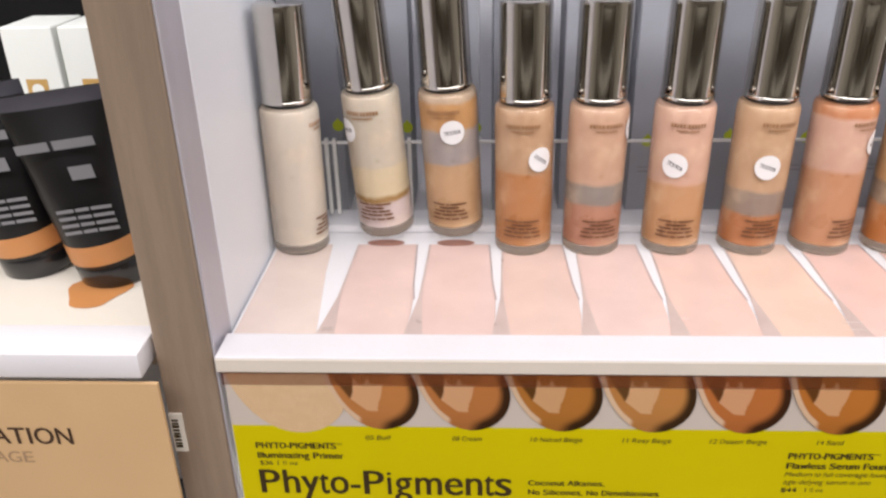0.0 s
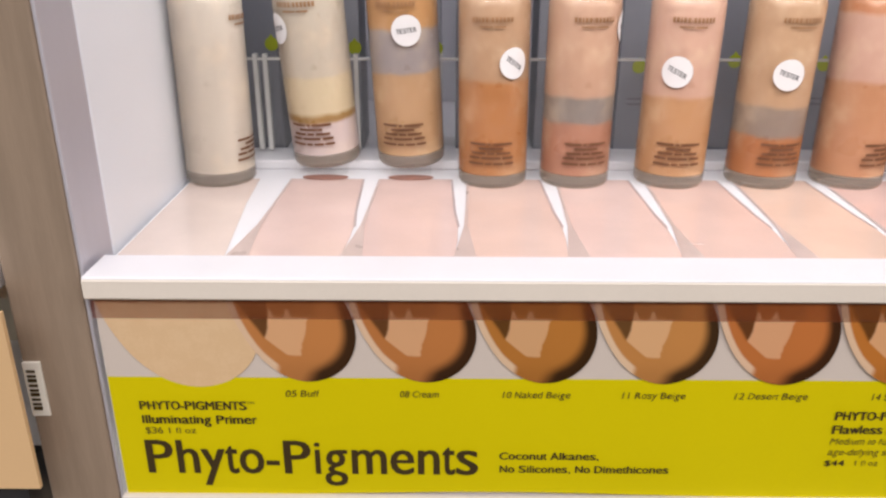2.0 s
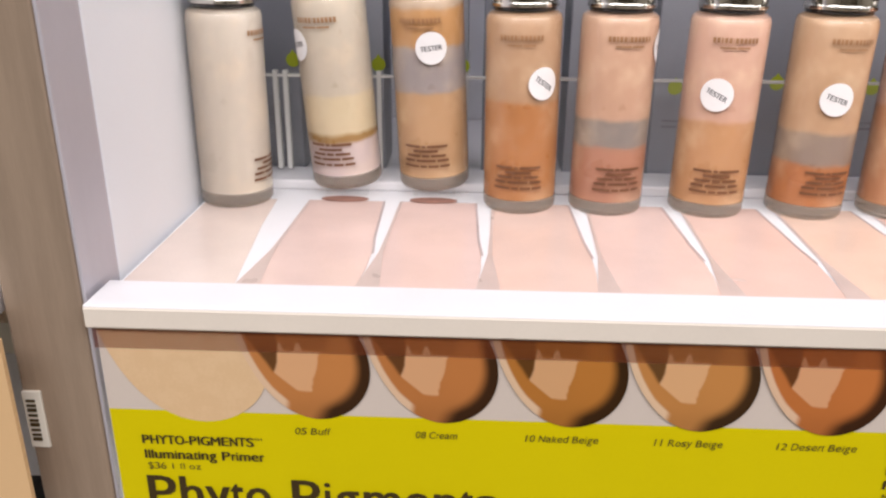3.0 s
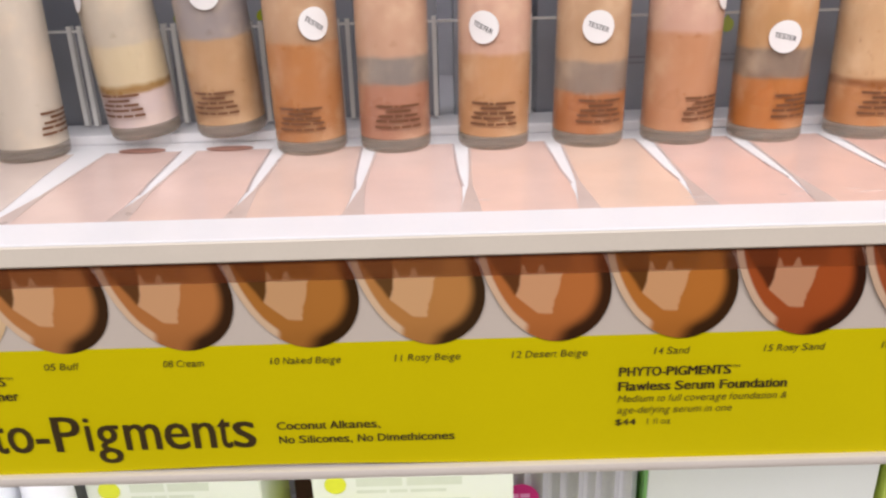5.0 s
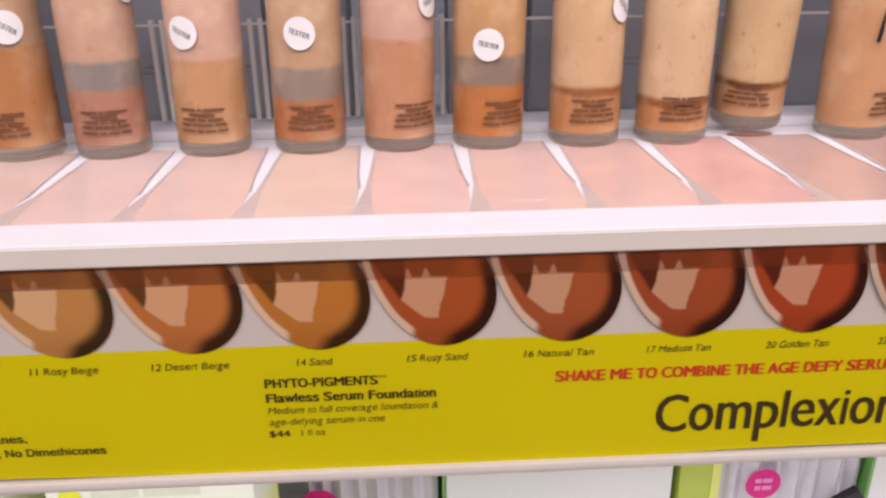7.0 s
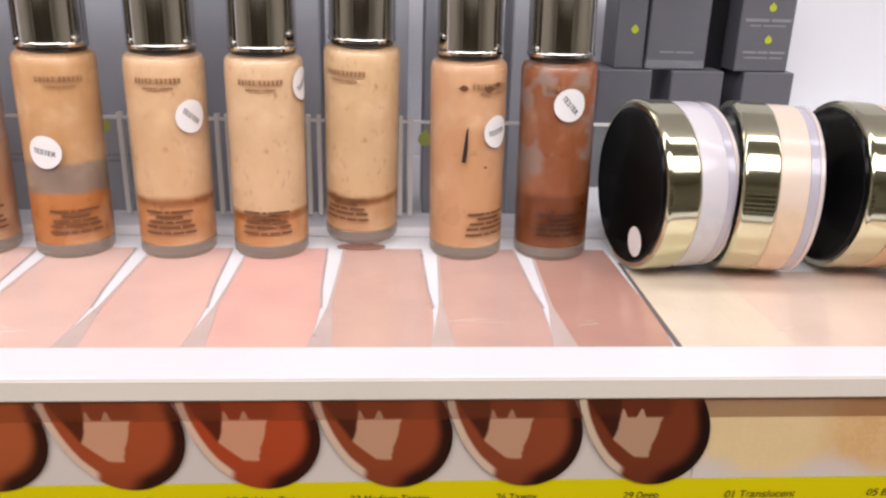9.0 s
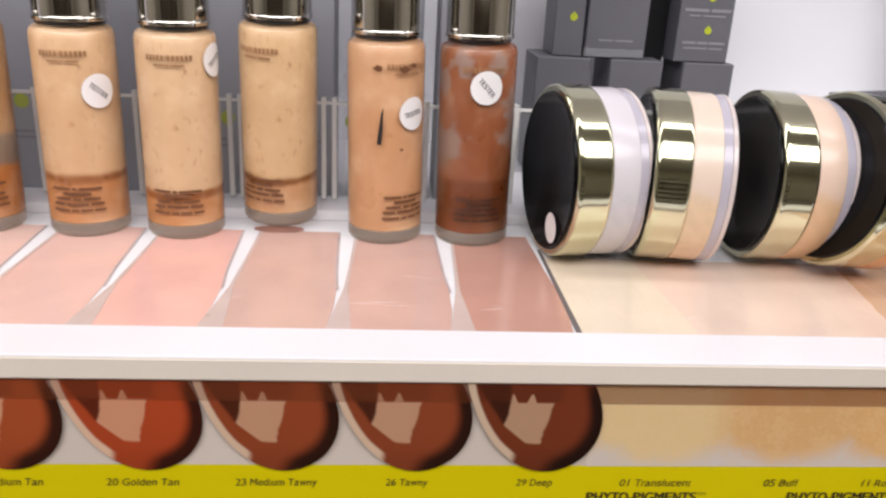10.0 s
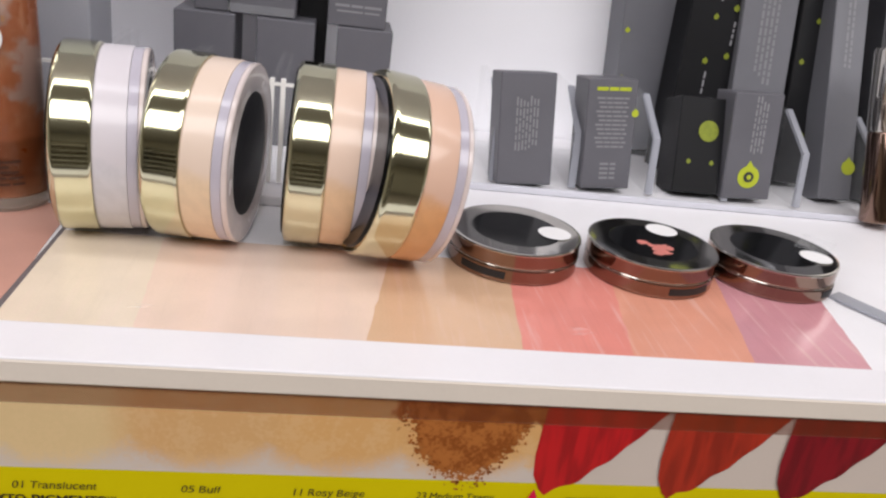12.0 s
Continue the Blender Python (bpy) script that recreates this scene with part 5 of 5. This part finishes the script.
    part("tube_body", lathe([(0.0080, 0), (0.0105, 0.004), (0.0115, 0.12), (0.0115, 0.235), (0.0080, 0.240)], 32), material("tube_white", lin(226, 226, 232), 0.35, var=0.06), c, smooth=True)
    # open white boxes and pale tubes further right
    for x0, x1, mat, y0, h, lab in ((0.2360, 0.3930, WHITE_CARD, 0.5000, 0.19, "wide plain white carton with a green edge"), (0.5350, 0.6900, WHITE_CARD, 0.5000, 0.19, "wide plain white carton")):
        c = thing("white_carton", ((x0 + x1) / 2, y0, 1.04), lab, "box", "white cartons")
        w = (x1 - x0) / 2
        part("carton_body", box(-w, w, 0, 0.09, 0, h, 0.0008, 1), mat, c)
        part("green_edge", box(-w - 0.0024, -w - 0.0002, -0.001, 0.088, 0, h), GREEN_EDGE, c, "green side edge")
    c = thing("lime_carton", (0.4115, 0.498, 1.04), "lime green carton with pale stripes", "box", "lime cartons")
    part("carton_body", box(-0.0140, 0.0140, 0, 0.07, 0, 0.19, 0.0005, 1), material("lime_green_card", lin(186, 204, 84), 0.5, var=0.1, scale=40), c)
    part("pale_edge", box(0.0080, 0.0142, -0.0006, -0.0001, 0.0, 0.19), LIME_CARD, c)
    def pouch(x0, x1, sx, sz):
        c = thing("pale_pouch", ((x0 + x1) / 2, 0.5000, 1.04), "pale grey ribbed pack with a round magenta sticker", "pack", "pale packs")
        w = (x1 - x0) / 2
        b = bmesh.new()
        n = 36
        cols = []
        for k in range(n + 1):
            x = -w + 2 * w * k / n
            yy = 0.0030 * math.sin(k * 1.25) + 0.0015 * math.sin(k * 0.6)
            cols.append([b.verts.new((x, yy + 0.004, 0)), b.verts.new((x, yy + 0.004, 0.195)), b.verts.new((x, 0.06, 0.195)), b.verts.new((x, 0.06, 0))])
        for a, d in zip(cols, cols[1:]):
            for i in range(4):
                b.faces.new((a[i], d[i], d[(i + 1) % 4], a[(i + 1) % 4]))
        b.faces.new(cols[0][::-1]), b.faces.new(cols[-1])
        bmesh.ops.recalc_face_normals(b, faces=list(b.faces))
        part("pack_body", b, material("pale_film", lin(216, 214, 220), 0.25, var=0.1, scale=40, coat=0.4), c, smooth=True)
        st = disc(0.0125)
        for v in st.verts:
            v.co = (v.co.x + sx - (x0 + x1) / 2, -0.0016, v.co.z + sz - 1.04)
        k = part("sticker", st, MAGENTA, c, "round magenta sticker")
        part("sticker_bars", merge([bars(sx - (x0 + x1) / 2 - 0.006, sx - (x0 + x1) / 2 + 0.006, sz - 1.04 + dz, 0.0035, -0.0020, (2, 3)) for dz in (0.003, -0.003)]), PALE_PINK, k)
    pouch(0.1430, 0.2310, 0.1500, 1.1265)
    pouch(0.4270, 0.5300, 0.4570, 1.1275)
    c = thing("black_clip", (0.505, 0.490, 1.04), "bent black plastic clip beside a pale pack", "clip")
    part("clip_arm", box(-0.012, 0.004, 0, 0.006, 0.0, 0.060, 0.002, 2), BLACK_MATT, c)
    b = box(-0.004, 0.026, 0.0001, 0.0058, 0.058, 0.074, 0.002, 2)
    bmesh.ops.rotate(b, cent=(0, 0, 0.064), matrix=Matrix.Rotation(radians(-35), 3, "Y"), verts=list(b.verts))
    part("clip_head", b, BLACK_MATT, c)


LIME_INK = material("bright_lime_ink", lin(214, 226, 96), 0.5, var=0.06)
LIME_LOGO = material("yellow_lime_ink", lin(224, 228, 60), 0.5, var=0.05)
GREEN_EDGE = material("green_card", lin(120, 178, 96), 0.5, var=0.08)
PALE_PINK = material("pale_pink_ink", lin(240, 150, 206), 0.5)
lower_shelf()


# ---- neighbouring bay beyond the post ----
GOLD_INK = material("gold_ink", lin(196, 158, 96), 0.4, var=0.1)
DEEP_BLACK = material("deep_black_board", lin(12, 12, 14), 0.6, var=0.1, spec=0.2)
TUBE_BLACK = material("tube_black", lin(17, 16, 17), 0.4, var=0.15, scale=40, spec=0.4)
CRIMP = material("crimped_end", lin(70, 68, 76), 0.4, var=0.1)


def neighbour():
    s = thing("neighbour_shelf", (-0.35, 0.45, 1.385), "white shelf of the next bay with a beige front card", "shelf", kind="structure")
    part("front_lip", box(-0.25, 0.2110, -0.1560, -0.1300, 0.0055, 0.0190, 0.0012, 2), WHITE, s, smooth=True)
    part("deck_board", box(-0.25, 0.2110, -0.1299, 0.168, -0.004, 0.0148), CREAM_CARD, s)
    part("back_board", box(-0.25, 0.2110, 0.150, 0.1695, 0.0150, 0.4), DEEP_BLACK, s)
    part("lower_lip", box(-0.25, 0.2020, -0.1560, -0.1460, -0.0985, -0.0915, 0.0010, 2), WHITE, s, smooth=True)
    # black block standing in for the shade behind the lower lip
    part("lower_lip_shadow", box(-0.25, 0.2060, -0.1455, -0.1300, -0.1000, -0.0700), BLACK_MATT, s)
    g = thing("neighbour_sign", (-0.35, 0.295, 1.385), "plain beige card sign with dark capitals", "sign")
    part("card", box(-0.25, 0.2180, -0.0020, 0.0, -0.0700, 0.0035), BEIGE_CARD, g)
    part("word", line("FOUNDATION", 0.0850, 0.1710, -0.0270, 0.0096, -0.0023, 0, 0.02), material("brown_ink", lin(74, 52, 40), 0.5), g)
    part("word", line("COVERAGE", 0.0960, 0.1490, -0.0400, 0.0066, -0.0023, 0, 0.0), material("light_brown_ink", lin(178, 146, 116), 0.5), g)
    part("small_print", bars(0.13, 0.19, -0.080, 0.004, 0.0135, (4, 6, 3)), GREY_INK, g)

    def squeeze(x, y, turn, lean):
        t = thing("squeeze_tube", (x, y, 1.4002), "black squeeze tube with a tan band standing on its cap", "tube", "black squeeze tubes")
        t.rotation_euler = (radians(4), radians(lean), radians(turn))
        t.scale = (1.2, 1.2, 0.98)
        part("cap", lathe([(0.0158, 0), (0.0166, 0.001), (0.0170, 0.012), (0.0166, 0.0130)], 40), BLACK, t, "glossy black cap", smooth=True)
        b = bmesh.new()
        rings = []
        n = 40
        spec = [(0.0170, 0.0170, 0.0134), (0.0176, 0.0176, 0.0160), (0.0178, 0.0176, 0.0280), (0.0196, 0.0160, 0.055), (0.0222, 0.0090, 0.085), (0.0242, 0.0020, 0.100), (0.0245, 0.0012, 0.1075)]
        for rx, ry, z in spec:
            rings.append([b.verts.new((rx * math.sin(2 * math.pi * k / n), -ry * math.cos(2 * math.pi * k / n), z)) for k in range(n)])
        for j, (a, c) in enumerate(zip(rings, rings[1:])):
            for k in range(n):
                f = b.faces.new((a[k], a[(k + 1) % n], c[(k + 1) % n], c[k]))
                f.material_index = 1 if j == 1 else 2 if j == 5 else 0
        b.faces.new(rings[0][::-1]), b.faces.new(rings[-1])
        part("tube_body", b, [TUBE_BLACK, ORANGE, CRIMP], t, "matt black tube with tan band", smooth=True)
        part("brand_bar", bars(-0.015, 0.018, 0.0850, 0.0050, -0.0150, (4, 5)), GREY_INK, t)
        part("small_bar", bars(0.004, 0.014, 0.0700, 0.0075, -0.0168, (1,)), GREY_INK, t)
        part("small_print", merge([bars(-0.008, 0.016, 0.050 - 0.0042 * k, 0.0020, -0.0172, (5, 4, 6)) for k in range(4)]), GREY_INK, t)

    squeeze(-0.1840, 0.3830, 4, -7)
    squeeze(-0.2330, 0.3930, 4, -7)
    for k in range(4):
        x = -0.2490 + 0.0345 * k
        c = thing("white_carton", (x, 0.4600, 1.4000), "white carton with a small gold square mark", "box", "white cartons in the next bay")
        part("carton_body", box(-0.0155, 0.0155, 0, 0.04, 0, 0.1200, 0.0006, 1), WHITE_CARD, c)
        part("gold_mark", bars(-0.0065, 0.0065, 0.083, 0.013, -0.0003, (1,)), GOLD_INK, c)
        part("mark_centre", wrap(disc(0.0038), 9.0, 0, 0), WHITE_CARD, c).location = (0, 8.9994, 0.083)
        if k == 3:
            u = thing("white_carton", (x, 0.4620, 1.5212), "white carton stacked on another", "box", "white cartons in the next bay")
            part("carton_body", box(-0.0155, 0.0155, 0, 0.04, 0, 0.08, 0.0006, 1), WHITE_CARD, u)
    m = thing("shade_smear", (0, 0, 0), "tan foundation smear printed on the deck card", "print")
    part("smear", flat([(-0.187 + 0.016 * math.cos(a) * (1 + 0.2 * math.sin(3 * a)), 0.360 + 0.018 * math.sin(a)) for a in (k * 0.3 for k in range(21))], z=1.4001), ORANGE, m)
    for k in range(4):
        c = thing("black_pack", (-0.1590 - 0.043 * k, 0.315, 1.20), "black pack with pale print bars", "pack", "black packs")
        part("pack_body", box(-0.02, 0.02, 0, 0.05, 0, 0.068, 0.001, 1), BLACK_MATT, c)
        part("small_print", merge([bars(-0.012, 0.012, 0.055 - 0.006 * j, 0.002, -0.0003, (5, 6)) for j in range(5)]), GREY_INK, c)
    sh = thing("lower_neighbour_shelf", (-0.35, 0.45, 1.19), "white lower shelf of the next bay", "shelf", kind="structure")
    part("deck_board", box(-0.25, 0.2110, -0.15, 0.168, -0.01, 0.0099), WHITE, sh)


neighbour()
